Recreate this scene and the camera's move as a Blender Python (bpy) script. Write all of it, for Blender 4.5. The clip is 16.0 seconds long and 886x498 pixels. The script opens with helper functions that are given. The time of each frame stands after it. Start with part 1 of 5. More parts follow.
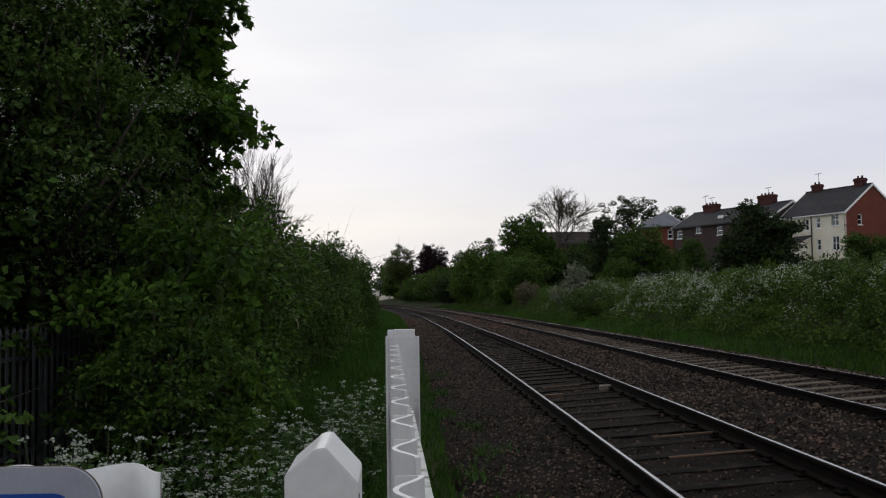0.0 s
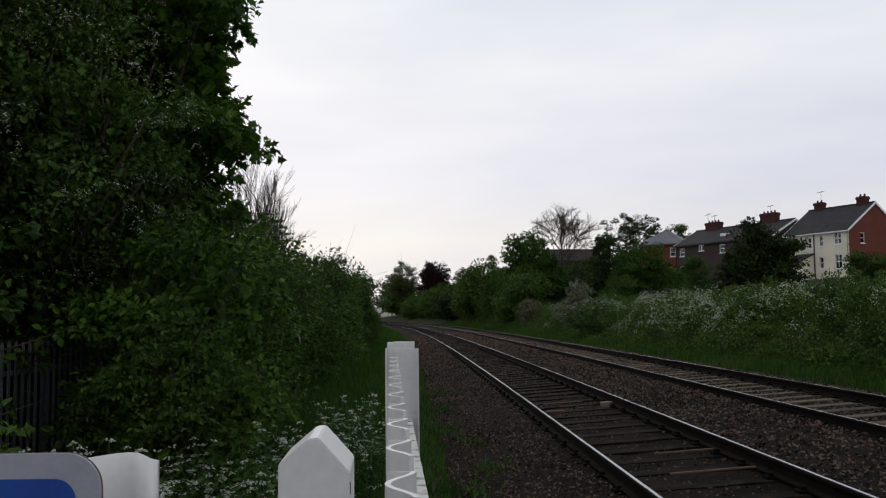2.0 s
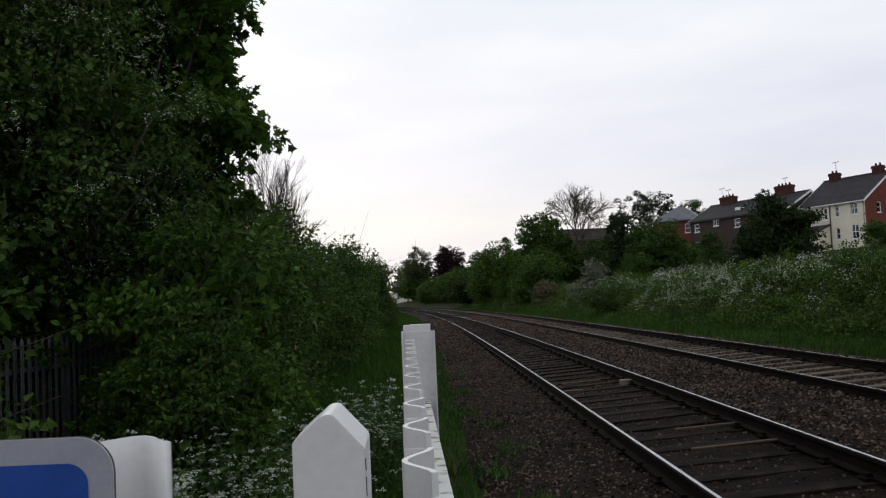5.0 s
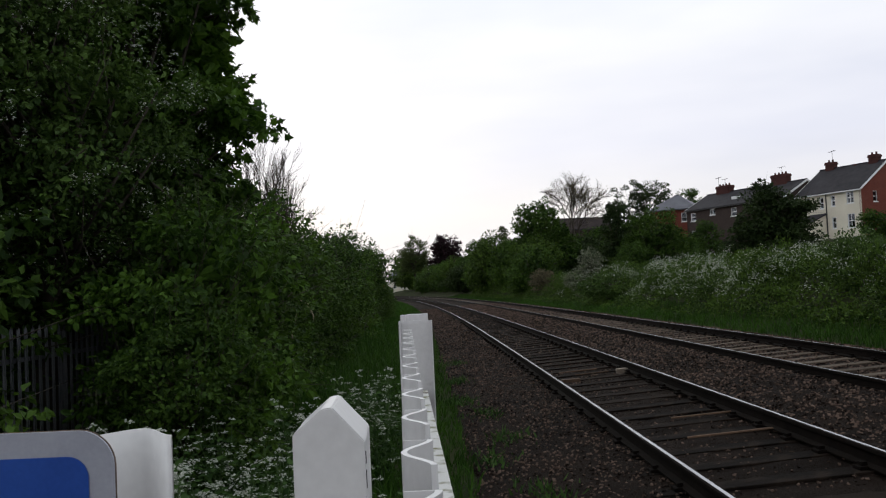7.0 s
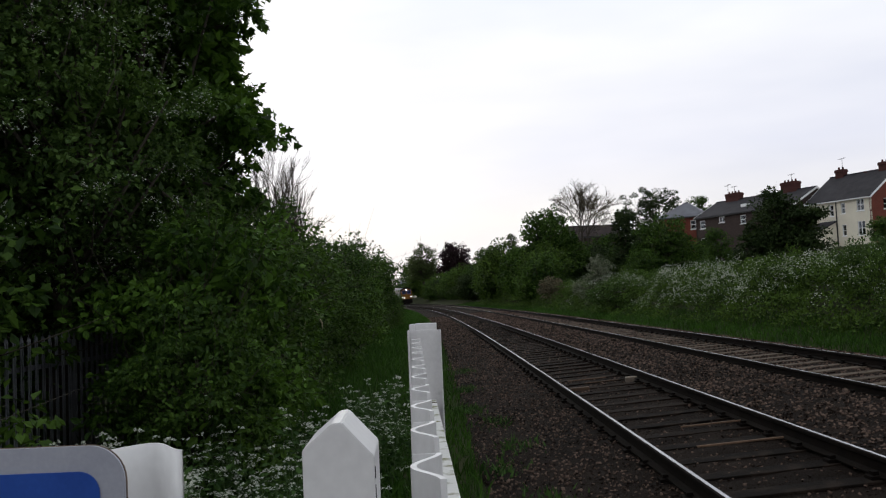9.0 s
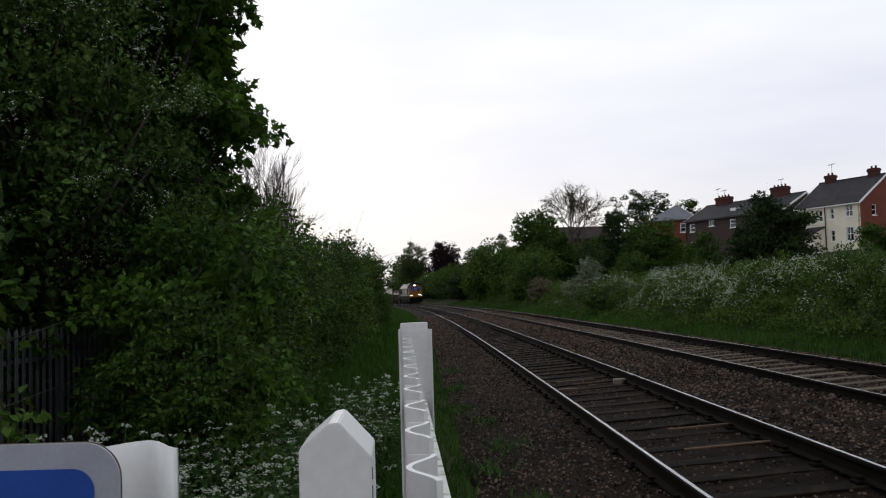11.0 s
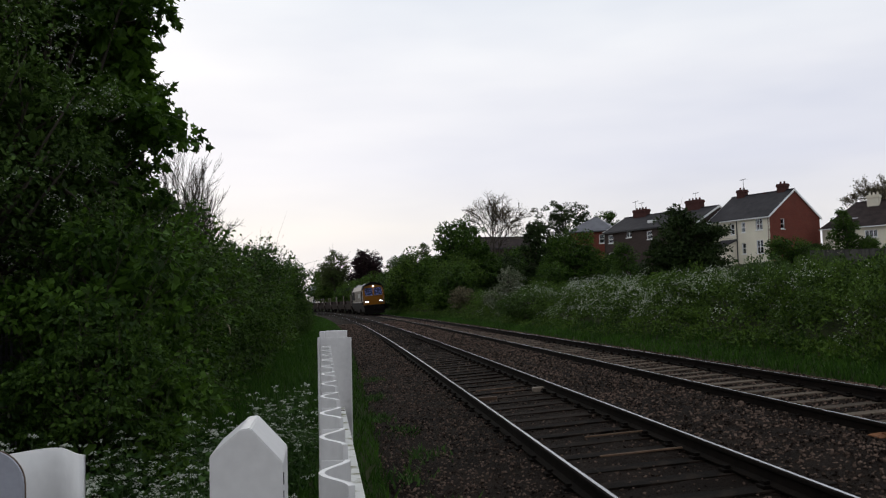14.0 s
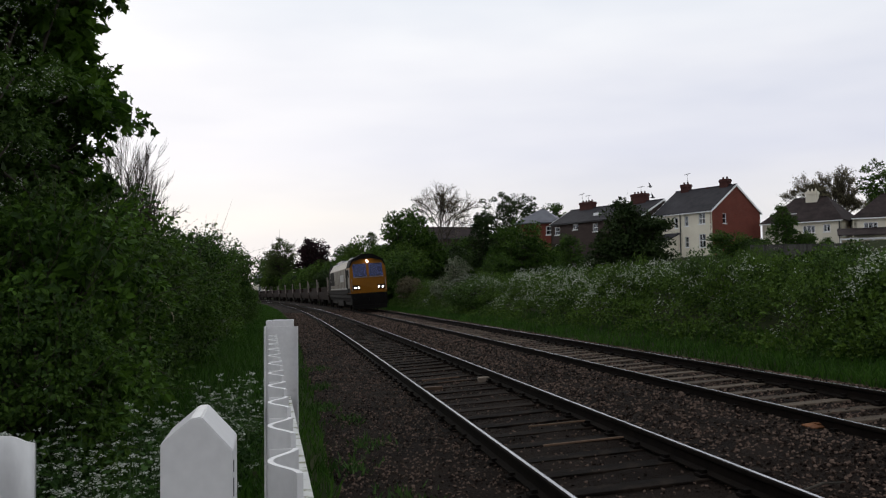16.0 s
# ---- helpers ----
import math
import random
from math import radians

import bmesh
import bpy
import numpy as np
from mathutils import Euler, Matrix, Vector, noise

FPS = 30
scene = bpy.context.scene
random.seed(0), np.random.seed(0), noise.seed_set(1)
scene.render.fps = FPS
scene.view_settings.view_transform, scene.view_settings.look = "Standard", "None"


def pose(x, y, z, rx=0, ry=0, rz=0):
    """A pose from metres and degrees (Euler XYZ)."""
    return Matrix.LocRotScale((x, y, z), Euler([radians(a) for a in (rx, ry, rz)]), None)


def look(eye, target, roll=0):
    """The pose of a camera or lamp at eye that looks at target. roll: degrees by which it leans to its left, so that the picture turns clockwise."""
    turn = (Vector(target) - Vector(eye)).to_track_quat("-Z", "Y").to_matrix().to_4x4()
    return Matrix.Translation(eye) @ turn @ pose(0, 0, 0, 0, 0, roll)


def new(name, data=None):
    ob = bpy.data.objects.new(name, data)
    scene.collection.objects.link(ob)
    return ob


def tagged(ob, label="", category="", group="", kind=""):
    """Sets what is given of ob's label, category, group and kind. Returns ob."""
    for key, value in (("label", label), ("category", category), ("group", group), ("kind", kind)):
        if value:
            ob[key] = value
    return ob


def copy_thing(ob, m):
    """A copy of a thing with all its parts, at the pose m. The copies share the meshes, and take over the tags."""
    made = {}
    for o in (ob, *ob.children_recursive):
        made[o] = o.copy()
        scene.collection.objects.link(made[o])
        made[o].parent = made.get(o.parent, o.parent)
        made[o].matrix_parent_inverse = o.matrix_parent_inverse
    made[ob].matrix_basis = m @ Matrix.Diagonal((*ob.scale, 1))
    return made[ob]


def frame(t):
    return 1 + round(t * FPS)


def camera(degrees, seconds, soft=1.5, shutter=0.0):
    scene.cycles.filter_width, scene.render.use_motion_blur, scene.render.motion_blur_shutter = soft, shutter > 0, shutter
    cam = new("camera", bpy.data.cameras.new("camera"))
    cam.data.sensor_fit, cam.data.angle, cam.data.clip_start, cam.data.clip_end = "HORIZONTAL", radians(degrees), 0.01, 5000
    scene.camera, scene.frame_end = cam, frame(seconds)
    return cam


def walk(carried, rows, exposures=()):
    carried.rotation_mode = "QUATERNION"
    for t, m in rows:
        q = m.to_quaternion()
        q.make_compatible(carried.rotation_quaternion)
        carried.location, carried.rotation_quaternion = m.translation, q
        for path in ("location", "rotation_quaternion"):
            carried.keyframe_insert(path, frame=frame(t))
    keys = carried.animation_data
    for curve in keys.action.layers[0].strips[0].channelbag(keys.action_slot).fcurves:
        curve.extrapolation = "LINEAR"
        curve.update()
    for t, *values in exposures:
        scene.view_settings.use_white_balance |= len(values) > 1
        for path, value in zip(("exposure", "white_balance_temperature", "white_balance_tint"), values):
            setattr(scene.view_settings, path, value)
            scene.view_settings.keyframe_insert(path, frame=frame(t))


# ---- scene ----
cam = camera(52.3, 16.0, soft=1.2)
PATH = [
    (0, (-0.022, 0.025, 1.479), (-0.021, 2.021, 1.596), -0.9),
    (0.5, (-0.013, -0.015, 1.477), (0.004, 1.982, 1.586), -0.7),
    (1, (-0.013, 0.002, 1.458), (-0.009, 1.999, 1.58), -0.8),
    (1.5, (-0.01, 0.0, 1.458), (-0.002, 1.996, 1.594), -0.8),
    (2, (-0.009, -0.008, 1.457), (-0.013, 1.986, 1.612), -0.7),
    (2.5, (-0.001, -0.015, 1.454), (-0.012, 1.979, 1.606), -0.8),
    (3, (-0.001, 0.003, 1.449), (-0.002, 1.998, 1.588), -0.9),
    (3.5, (0.0, 0.004, 1.449), (-0.004, 2.0, 1.582), -1.6),
    (4, (-0.002, 0.006, 1.449), (-0.02, 2.002, 1.58), -2.0),
    (4.5, (0.002, -0.026, 1.453), (-0.025, 1.969, 1.582), -2.3),
    (5, (-0.005, 0.013, 1.444), (-0.041, 2.009, 1.565), -2.6),
    (7.5, (-0.008, 0.011, 1.449), (-0.037, 2.009, 1.544), -2.6),
    (8, (-0.003, 0.008, 1.449), (-0.046, 2.005, 1.546), -2.9),
    (8.5, (-0.008, 0.023, 1.452), (-0.056, 2.019, 1.553), -2.8),
    (9, (-0.008, 0.008, 1.456), (-0.056, 2.004, 1.57), -2.6),
    (11.5, (-0.02, 0.014, 1.459), (-0.038, 2.011, 1.57), -1.5),
    (12, (-0.018, 0.003, 1.461), (-0.023, 2.0, 1.577), -1.4),
    (12.5, (-0.016, -0.01, 1.463), (0.006, 1.987, 1.585), -1.2),
    (13, (-0.018, -0.021, 1.465), (0.061, 1.974, 1.592), -0.4),
    (13.5, (-0.02, -0.043, 1.468), (0.101, 1.948, 1.601), -1.0),
    (14, (-0.01, -0.005, 1.456), (0.136, 1.986, 1.582), -1.4),
    (14.5, (-0.001, -0.024, 1.457), (0.166, 1.966, 1.567), -1.2),
    (15, (-0.005, -0.045, 1.46), (0.196, 1.943, 1.56), -1.1),
    (15.5, (-0.013, -0.043, 1.461), (0.219, 1.941, 1.56), -1.1),
    (16, (-0.014, -0.034, 1.46), (0.247, 1.946, 1.561), -0.8),
]
walk(cam, [(t, look(eye, target, roll)) for t, eye, target, roll in PATH], [(0.0, -0.09), (3.2, -0.06), (5.0, 0.03), (7.5, 0.12), (12.5, 0.06), (14.0, -0.02), (16.0, 0.01)])

# world: an even overcast sky with a thin break of blue, and a weak veiled sun
SUN_EL, SUN_AZ = radians(24), radians(-20)
world = bpy.data.worlds.new("overcast")
scene.world = world
world.use_nodes = True
wn, wl = world.node_tree.nodes, world.node_tree.links
wn.clear()
w_out, w_bg = wn.new("ShaderNodeOutputWorld"), wn.new("ShaderNodeBackground")
w_sky = wn.new("ShaderNodeTexSky")
w_sky.sky_type, w_sky.sun_disc = "NISHITA", False
w_sky.sun_elevation, w_sky.sun_rotation = SUN_EL, SUN_AZ
w_scale = wn.new("ShaderNodeMix")
w_scale.data_type, w_scale.blend_type = "RGBA", "MULTIPLY"
w_scale.inputs[0].default_value = 1.0
wl.new(w_sky.outputs[0], w_scale.inputs[6])
w_scale.inputs[7].default_value = (0.09, 0.09, 0.09, 1)
w_tc, w_map = wn.new("ShaderNodeTexCoord"), wn.new("ShaderNodeMapping")
w_map.inputs["Scale"].default_value = (1.0, 1.0, 4.2)
w_map.inputs["Location"].default_value = (0.4, 0.1, 0.3)
w_noise = wn.new("ShaderNodeTexNoise")
w_noise.inputs["Scale"].default_value, w_noise.inputs["Detail"].default_value = 1.9, 4
w_noise.inputs["Roughness"].default_value = 0.5
w_ramp = wn.new("ShaderNodeValToRGB")
w_ramp.color_ramp.elements[0].position, w_ramp.color_ramp.elements[1].position = 0.30, 0.70
w_ramp.color_ramp.elements[0].color = (0.775, 0.795, 0.87, 1)
w_ramp.color_ramp.elements[1].color = (1.02, 1.01, 1.01, 1)
wl.new(w_tc.outputs["Generated"], w_map.inputs[0])
wl.new(w_map.outputs[0], w_noise.inputs["Vector"])
wl.new(w_noise.outputs["Fac"], w_ramp.inputs[0])
# the cloud is creamy low down, lilac above that and bluish white overhead
w_sep, w_high = wn.new("ShaderNodeSeparateXYZ"), wn.new("ShaderNodeValToRGB")
wl.new(w_tc.outputs["Generated"], w_sep.inputs[0])
wl.new(w_sep.outputs[2], w_high.inputs[0])
w_high.color_ramp.elements[0].position, w_high.color_ramp.elements[1].position = 0.0, 0.42
w_high.color_ramp.elements[0].color = (0.93, 0.90, 0.93, 1)
w_high.color_ramp.elements[1].color = (0.98, 1.04, 1.05, 1)
for spot, tone in ((0.045, (0.95, 0.92, 0.94, 1)), (0.085, (1.03, 0.985, 0.94, 1)), (0.15, (0.965, 0.955, 0.995, 1)), (0.24, (0.985, 0.985, 1.01, 1))):
    w_high.color_ramp.elements.new(spot).color = tone
w_cloud = wn.new("ShaderNodeMix")
w_cloud.data_type, w_cloud.blend_type = "RGBA", "MULTIPLY"
w_cloud.inputs[0].default_value = 1.0
wl.new(w_ramp.outputs[0], w_cloud.inputs[6])
wl.new(w_high.outputs[0], w_cloud.inputs[7])
w_mix = wn.new("ShaderNodeMix")
w_mix.data_type = "RGBA"
w_mix.inputs[0].default_value = 0.9
wl.new(w_scale.outputs[2], w_mix.inputs[6])
wl.new(w_cloud.outputs[2], w_mix.inputs[7])
wl.new(w_mix.outputs[2], w_bg.inputs[0])
w_bg.inputs[1].default_value = 1.0
wl.new(w_bg.outputs[0], w_out.inputs[0])

sun = new("sun", bpy.data.lights.new("sun", "SUN"))
sun.data.energy, sun.data.angle, sun.data.color = 0.5, radians(25), (1.0, 0.95, 0.88)
sun.matrix_basis = look((0, 0, 0), (math.sin(SUN_AZ) * -math.cos(SUN_EL), -math.cos(SUN_AZ) * math.cos(SUN_EL), -math.sin(SUN_EL)))


# ---- materials ----
def material(name, low, high, rough=0.8, scale=4.0, metal=0.0, bump=0.2, fine=40.0, island=0.0, object_random=0.0, translucent=0.0, specular=0.3, stain=None, stain_at=0.6, bump_size=0.01):
    """Two-scale noise between two colours, with optional per-piece variation, stains, bump and translucency."""
    m = bpy.data.materials.new(name)
    m.use_nodes = True
    n, l = m.node_tree.nodes, m.node_tree.links
    bsdf, out = n["Principled BSDF"], n["Material Output"]
    bsdf.inputs["Roughness"].default_value, bsdf.inputs["Metallic"].default_value = rough, metal
    bsdf.inputs["Specular IOR Level"].default_value = specular
    geo = n.new("ShaderNodeTexCoord")
    big, small = n.new("ShaderNodeTexNoise"), n.new("ShaderNodeTexNoise")
    for node, s in ((big, scale), (small, fine)):
        node.inputs["Scale"].default_value, node.inputs["Detail"].default_value = s, 4
        l.new(geo.outputs["Object"], node.inputs["Vector"])
    add = n.new("ShaderNodeMath")
    add.operation = "MULTIPLY_ADD"
    l.new(small.outputs["Fac"], add.inputs[0])
    add.inputs[1].default_value = 0.5
    half = n.new("ShaderNodeMath")
    half.operation = "MULTIPLY_ADD"
    l.new(big.outputs["Fac"], half.inputs[0])
    half.inputs[1].default_value, half.inputs[2].default_value = 1.0, -0.25
    l.new(half.outputs[0], add.inputs[2])
    fac = add.outputs[0]
    if island or object_random:
        src = n.new("ShaderNodeNewGeometry").outputs["Random Per Island"] if island else n.new("ShaderNodeObjectInfo").outputs["Random"]
        vary = n.new("ShaderNodeMath")
        vary.operation = "MULTIPLY_ADD"
        l.new(src, vary.inputs[0])
        vary.inputs[1].default_value = island or object_random
        l.new(fac, vary.inputs[2])
        shift = n.new("ShaderNodeMath")
        shift.operation = "SUBTRACT"
        l.new(vary.outputs[0], shift.inputs[0])
        shift.inputs[1].default_value = (island or object_random) / 2
        fac = shift.outputs[0]
    mix = n.new("ShaderNodeMix")
    mix.data_type = "RGBA"
    mix.clamp_factor = True
    spread = n.new("ShaderNodeMapRange")
    spread.inputs[1].default_value, spread.inputs[2].default_value = 0.25, 0.75
    l.new(fac, spread.inputs[0])
    l.new(spread.outputs[0], mix.inputs[0])
    mix.inputs[6].default_value, mix.inputs[7].default_value = (*low, 1), (*high, 1)
    colour = mix.outputs[2]
    if stain:
        spot, edge = n.new("ShaderNodeTexNoise"), n.new("ShaderNodeMapRange")
        spot.inputs["Scale"].default_value, spot.inputs["Detail"].default_value = scale * 2.3, 8
        l.new(geo.outputs["Object"], spot.inputs["Vector"])
        edge.inputs[1].default_value, edge.inputs[2].default_value = stain_at, stain_at + 0.12
        l.new(spot.outputs["Fac"], edge.inputs[0])
        over = n.new("ShaderNodeMix")
        over.data_type = "RGBA"
        l.new(edge.outputs[0], over.inputs[0])
        l.new(colour, over.inputs[6])
        over.inputs[7].default_value = (*stain, 1)
        colour = over.outputs[2]
    l.new(colour, bsdf.inputs["Base Color"])
    if bump:
        bm_node = n.new("ShaderNodeBump")
        bm_node.inputs["Strength"].default_value, bm_node.inputs["Distance"].default_value = bump, bump_size
        l.new(small.outputs["Fac"], bm_node.inputs["Height"])
        l.new(bm_node.outputs[0], bsdf.inputs["Normal"])
    if translucent:
        tr, both = n.new("ShaderNodeBsdfTranslucent"), n.new("ShaderNodeMixShader")
        l.new(colour, tr.inputs[0])
        both.inputs[0].default_value = translucent
        l.new(bsdf.outputs[0], both.inputs[1])
        l.new(tr.outputs[0], both.inputs[2])
        l.new(both.outputs[0], out.inputs[0])
    return m


def glow(name, colour, strength):
    m = bpy.data.materials.new(name)
    m.use_nodes = True
    b = m.node_tree.nodes["Principled BSDF"]
    b.inputs["Base Color"].default_value = (*colour, 1)
    b.inputs["Emission Color"].default_value = (*colour, 1)
    b.inputs["Emission Strength"].default_value = strength
    return m


def brickwork(name, low, high, mortar, scale):
    """Brick courses far off: the brick texture in the wall's own metres."""
    m = material(name, low, high, 0.9, 0.8, 0, 0.1, 9)
    n, l = m.node_tree.nodes, m.node_tree.links
    b = n.new("ShaderNodeTexBrick")
    b.inputs["Scale"].default_value = scale
    b.inputs["Mortar Size"].default_value = 0.015
    b.inputs["Color1"].default_value, b.inputs["Color2"].default_value, b.inputs["Mortar"].default_value = (*low, 1), (*high, 1), (*mortar, 1)
    tc, mp = n.new("ShaderNodeTexCoord"), n.new("ShaderNodeMapping")
    mp.inputs["Rotation"].default_value = (radians(90), 0, 0)
    l.new(tc.outputs["Object"], mp.inputs[0])
    l.new(mp.outputs[0], b.inputs["Vector"])
    old = n["Principled BSDF"].inputs["Base Color"].links[0].from_socket
    mix = n.new("ShaderNodeMix")
    mix.data_type = "RGBA"
    mix.inputs[0].default_value = 0.45
    l.new(old, mix.inputs[6])
    l.new(b.outputs["Color"], mix.inputs[7])
    l.new(mix.outputs[2], n["Principled BSDF"].inputs["Base Color"])
    return m


M = {
    "soil": material("soil", (0.012, 0.018, 0.006), (0.03, 0.034, 0.014), 0.97, 0.7, 0, 0.6, 14, bump_size=0.03, specular=0.03),
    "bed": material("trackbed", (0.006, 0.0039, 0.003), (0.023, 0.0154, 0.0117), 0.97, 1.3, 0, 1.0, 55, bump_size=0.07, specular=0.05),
    "stone": material("ballast_stone", (0.008, 0.005, 0.0038), (0.125, 0.085, 0.067), 0.93, 0.9, 0, 0.4, 60, island=0.9, specular=0.08),
    "grass": material("grass_blade", (0.014, 0.038, 0.004), (0.036, 0.088, 0.009), 0.7, 0.6, 0, 0, 20, island=0.5, translucent=0.3, specular=0.12),
    "weed": material("verge_leaf", (0.015, 0.036, 0.008), (0.05, 0.10, 0.022), 0.7, 0.35, 0, 0, 20, island=0.6, translucent=0.3, specular=0.12),
    "sycamore": material("sycamore_leaf", (0.018, 0.042, 0.006), (0.068, 0.135, 0.015), 0.55, 0.5, 0, 0, 20, island=0.6, translucent=0.35, specular=0.12),
    "hawthorn": material("hawthorn_leaf", (0.021, 0.043, 0.009), (0.068, 0.118, 0.023), 0.6, 0.5, 0, 0, 20, island=0.6, translucent=0.25, specular=0.12),
    "hazel": material("hazel_leaf", (0.016, 0.037, 0.006), (0.056, 0.105, 0.014), 0.6, 0.5, 0, 0, 20, island=0.6, translucent=0.3, specular=0.12),
    "bramble": material("bramble_leaf", (0.018, 0.038, 0.006), (0.074, 0.126, 0.018), 0.65, 0.6, 0, 0, 20, island=0.7, translucent=0.25, specular=0.12),
    "oak": material("oak_leaf", (0.04, 0.06, 0.018), (0.085, 0.11, 0.035), 0.7, 0.2, 0, 0, 20, island=0.5, translucent=0.3, specular=0.12),
    "beech": material("copper_beech_leaf", (0.012, 0.006, 0.008), (0.03, 0.012, 0.016), 0.6, 0.2, 0, 0, 20, island=0.5, translucent=0.2, specular=0.12),
    "bud": material("opening_bud", (0.07, 0.062, 0.04), (0.16, 0.14, 0.085), 0.8, 0.3, 0, 0, 20, island=0.5, translucent=0.3, specular=0.12),
    "pale_leaf": material("pale_blossoming_leaf", (0.04, 0.06, 0.022), (0.20, 0.21, 0.155), 0.75, 1.5, 0, 0, 20, island=0.9, translucent=0.25, specular=0.12),
    "yew": material("dark_leaf", (0.012, 0.023, 0.006), (0.034, 0.056, 0.014), 0.65, 0.3, 0, 0, 20, island=0.6, translucent=0.15, specular=0.12),
    "bark": material("bark", (0.02, 0.016, 0.012), (0.06, 0.05, 0.038), 0.95, 3, 0, 0.8, 25),
    "stem": material("green_stem", (0.03, 0.06, 0.015), (0.06, 0.10, 0.03), 0.7, 3, 0, 0, 25),
    "blossom": material("white_floret", (0.36, 0.38, 0.32), (0.62, 0.63, 0.57), 0.8, 2, 0, 0, 30, island=0.5, translucent=0.3),
    "straw": material("dead_grass", (0.22, 0.18, 0.12), (0.36, 0.31, 0.22), 0.9, 5, 0, 0, 40),
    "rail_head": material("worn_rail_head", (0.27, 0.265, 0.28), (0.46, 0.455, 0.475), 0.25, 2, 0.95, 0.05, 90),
    # rust taken down to near black, with the shadow below the rail head included
    "rust": material("rusted_shaded_rail_side", (0.003, 0.0024, 0.0022), (0.010, 0.007, 0.0055), 0.92, 5, 0.0, 0.4, 50, specular=0.04),
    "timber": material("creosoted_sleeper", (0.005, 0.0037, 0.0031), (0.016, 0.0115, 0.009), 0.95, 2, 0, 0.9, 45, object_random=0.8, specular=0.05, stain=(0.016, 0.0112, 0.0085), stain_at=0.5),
    "bare_wood": material("split_timber", (0.09, 0.07, 0.055), (0.24, 0.19, 0.15), 0.9, 6, 0, 0.7, 60, object_random=0.4),
    "split_brown": material("split_brown_timber", (0.045, 0.026, 0.016), (0.12, 0.07, 0.042), 0.9, 6, 0, 0.7, 60, object_random=0.4),
    "concrete": material("sleeper_concrete", (0.042, 0.032, 0.024), (0.095, 0.074, 0.056), 0.93, 2, 0, 0.4, 60, object_random=0.5, specular=0.1),
    "white": material("white_gloss_paint", (0.50, 0.485, 0.49), (0.63, 0.615, 0.615), 0.4, 4, 0, 0.06, 70, stain=(0.34, 0.33, 0.32), stain_at=0.64, bump_size=0.002),
    "mossy": material("mossy_white_paint", (0.55, 0.54, 0.52), (0.68, 0.67, 0.65), 0.6, 6, 0, 0.5, 60, stain=(0.13, 0.13, 0.03), stain_at=0.53, bump_size=0.004),
    "orange_rust": material("orange_rust", (0.10, 0.035, 0.012), (0.20, 0.08, 0.03), 0.9, 9, 0, 0.5, 50),
    "chip": material("rust_chip", (0.06, 0.04, 0.03), (0.15, 0.10, 0.07), 0.9, 30, 0, 0.4, 90),
    "sign_grey": material("reflective_grey_sheet", (0.24, 0.245, 0.29), (0.31, 0.315, 0.36), 0.45, 20, 0, 0.15, 220, bump_size=0.001),
    "sign_blue": material("blue_sign_face", (0.010, 0.045, 0.23), (0.016, 0.065, 0.30), 0.35, 20, 0, 0.1, 220, bump_size=0.001),
    "galv": material("galvanised_steel", (0.06, 0.063, 0.07), (0.12, 0.124, 0.135), 0.65, 3, 0.2, 0.1, 30, object_random=0.4),
    "brick": brickwork("red_brick", (0.10, 0.022, 0.014), (0.16, 0.04, 0.026), (0.14, 0.09, 0.07), 2.2),
    "dull_brick": brickwork("brown_brick", (0.03, 0.02, 0.018), (0.06, 0.04, 0.034), (0.07, 0.06, 0.055), 2.2),
    "render": material("cream_render", (0.56, 0.51, 0.42), (0.70, 0.65, 0.54), 0.9, 0.5, 0, 0.1, 8, stain=(0.46, 0.41, 0.33), stain_at=0.68),
    "slate": material("slate_roof", (0.018, 0.017, 0.02), (0.04, 0.037, 0.042), 0.8, 0.9, 0, 0.5, 5, specular=0.1),
    "grey_slate": material("grey_slate", (0.08, 0.08, 0.095), (0.13, 0.13, 0.15), 0.7, 0.8, 0, 0.4, 5),
    "roof_tile": material("brown_roof_tile", (0.018, 0.013, 0.013), (0.042, 0.031, 0.03), 0.85, 0.9, 0, 0.5, 5, specular=0.1),
    "chimney": brickwork("chimney_brick", (0.04, 0.013, 0.011), (0.07, 0.021, 0.018), (0.06, 0.04, 0.037), 2.4),
    "upvc": material("white_window_frame", (0.66, 0.66, 0.66), (0.78, 0.78, 0.78), 0.4, 3, 0, 0, 20),
    "pipe": material("dark_pipe", (0.02, 0.02, 0.02), (0.05, 0.05, 0.05), 0.5, 3, 0, 0, 20),
    "ivory": material("loco_side_paint", (0.12, 0.105, 0.085), (0.17, 0.152, 0.125), 0.5, 0.6, 0, 0.05, 6, stain=(0.15, 0.135, 0.115), stain_at=0.6),
    "yellow": material("loco_front_paint", (0.125, 0.046, 0.001), (0.17, 0.065, 0.0012), 0.55, 0.8, 0, 0.05, 6, specular=0.12, stain=(0.12, 0.06, 0.008), stain_at=0.6),
    # underframe grime; the same near-black also colours the shade panels behind house windows
    "loco_dark": material("dirty_underframe", (0.0035, 0.003, 0.003), (0.010, 0.0085, 0.008), 0.9, 1.2, 0, 0.4, 10, specular=0.08),
    "loco_roof": material("loco_roof_paint", (0.22, 0.22, 0.22), (0.32, 0.32, 0.32), 0.4, 0.7, 0, 0.1, 6),
    "wagon": material("rust_brown_wagon", (0.009, 0.0052, 0.004), (0.018, 0.0105, 0.008), 0.9, 0.8, 0, 0.3, 8, specular=0.06),
    "load": material("rusty_rail_load", (0.008, 0.0045, 0.0034), (0.018, 0.0098, 0.0072), 0.95, 1.5, 0, 0.3, 12, specular=0.06),
    "stake": material("pale_stake_paint", (0.16, 0.13, 0.115), (0.24, 0.20, 0.18), 0.8, 2, 0, 0.2, 10),
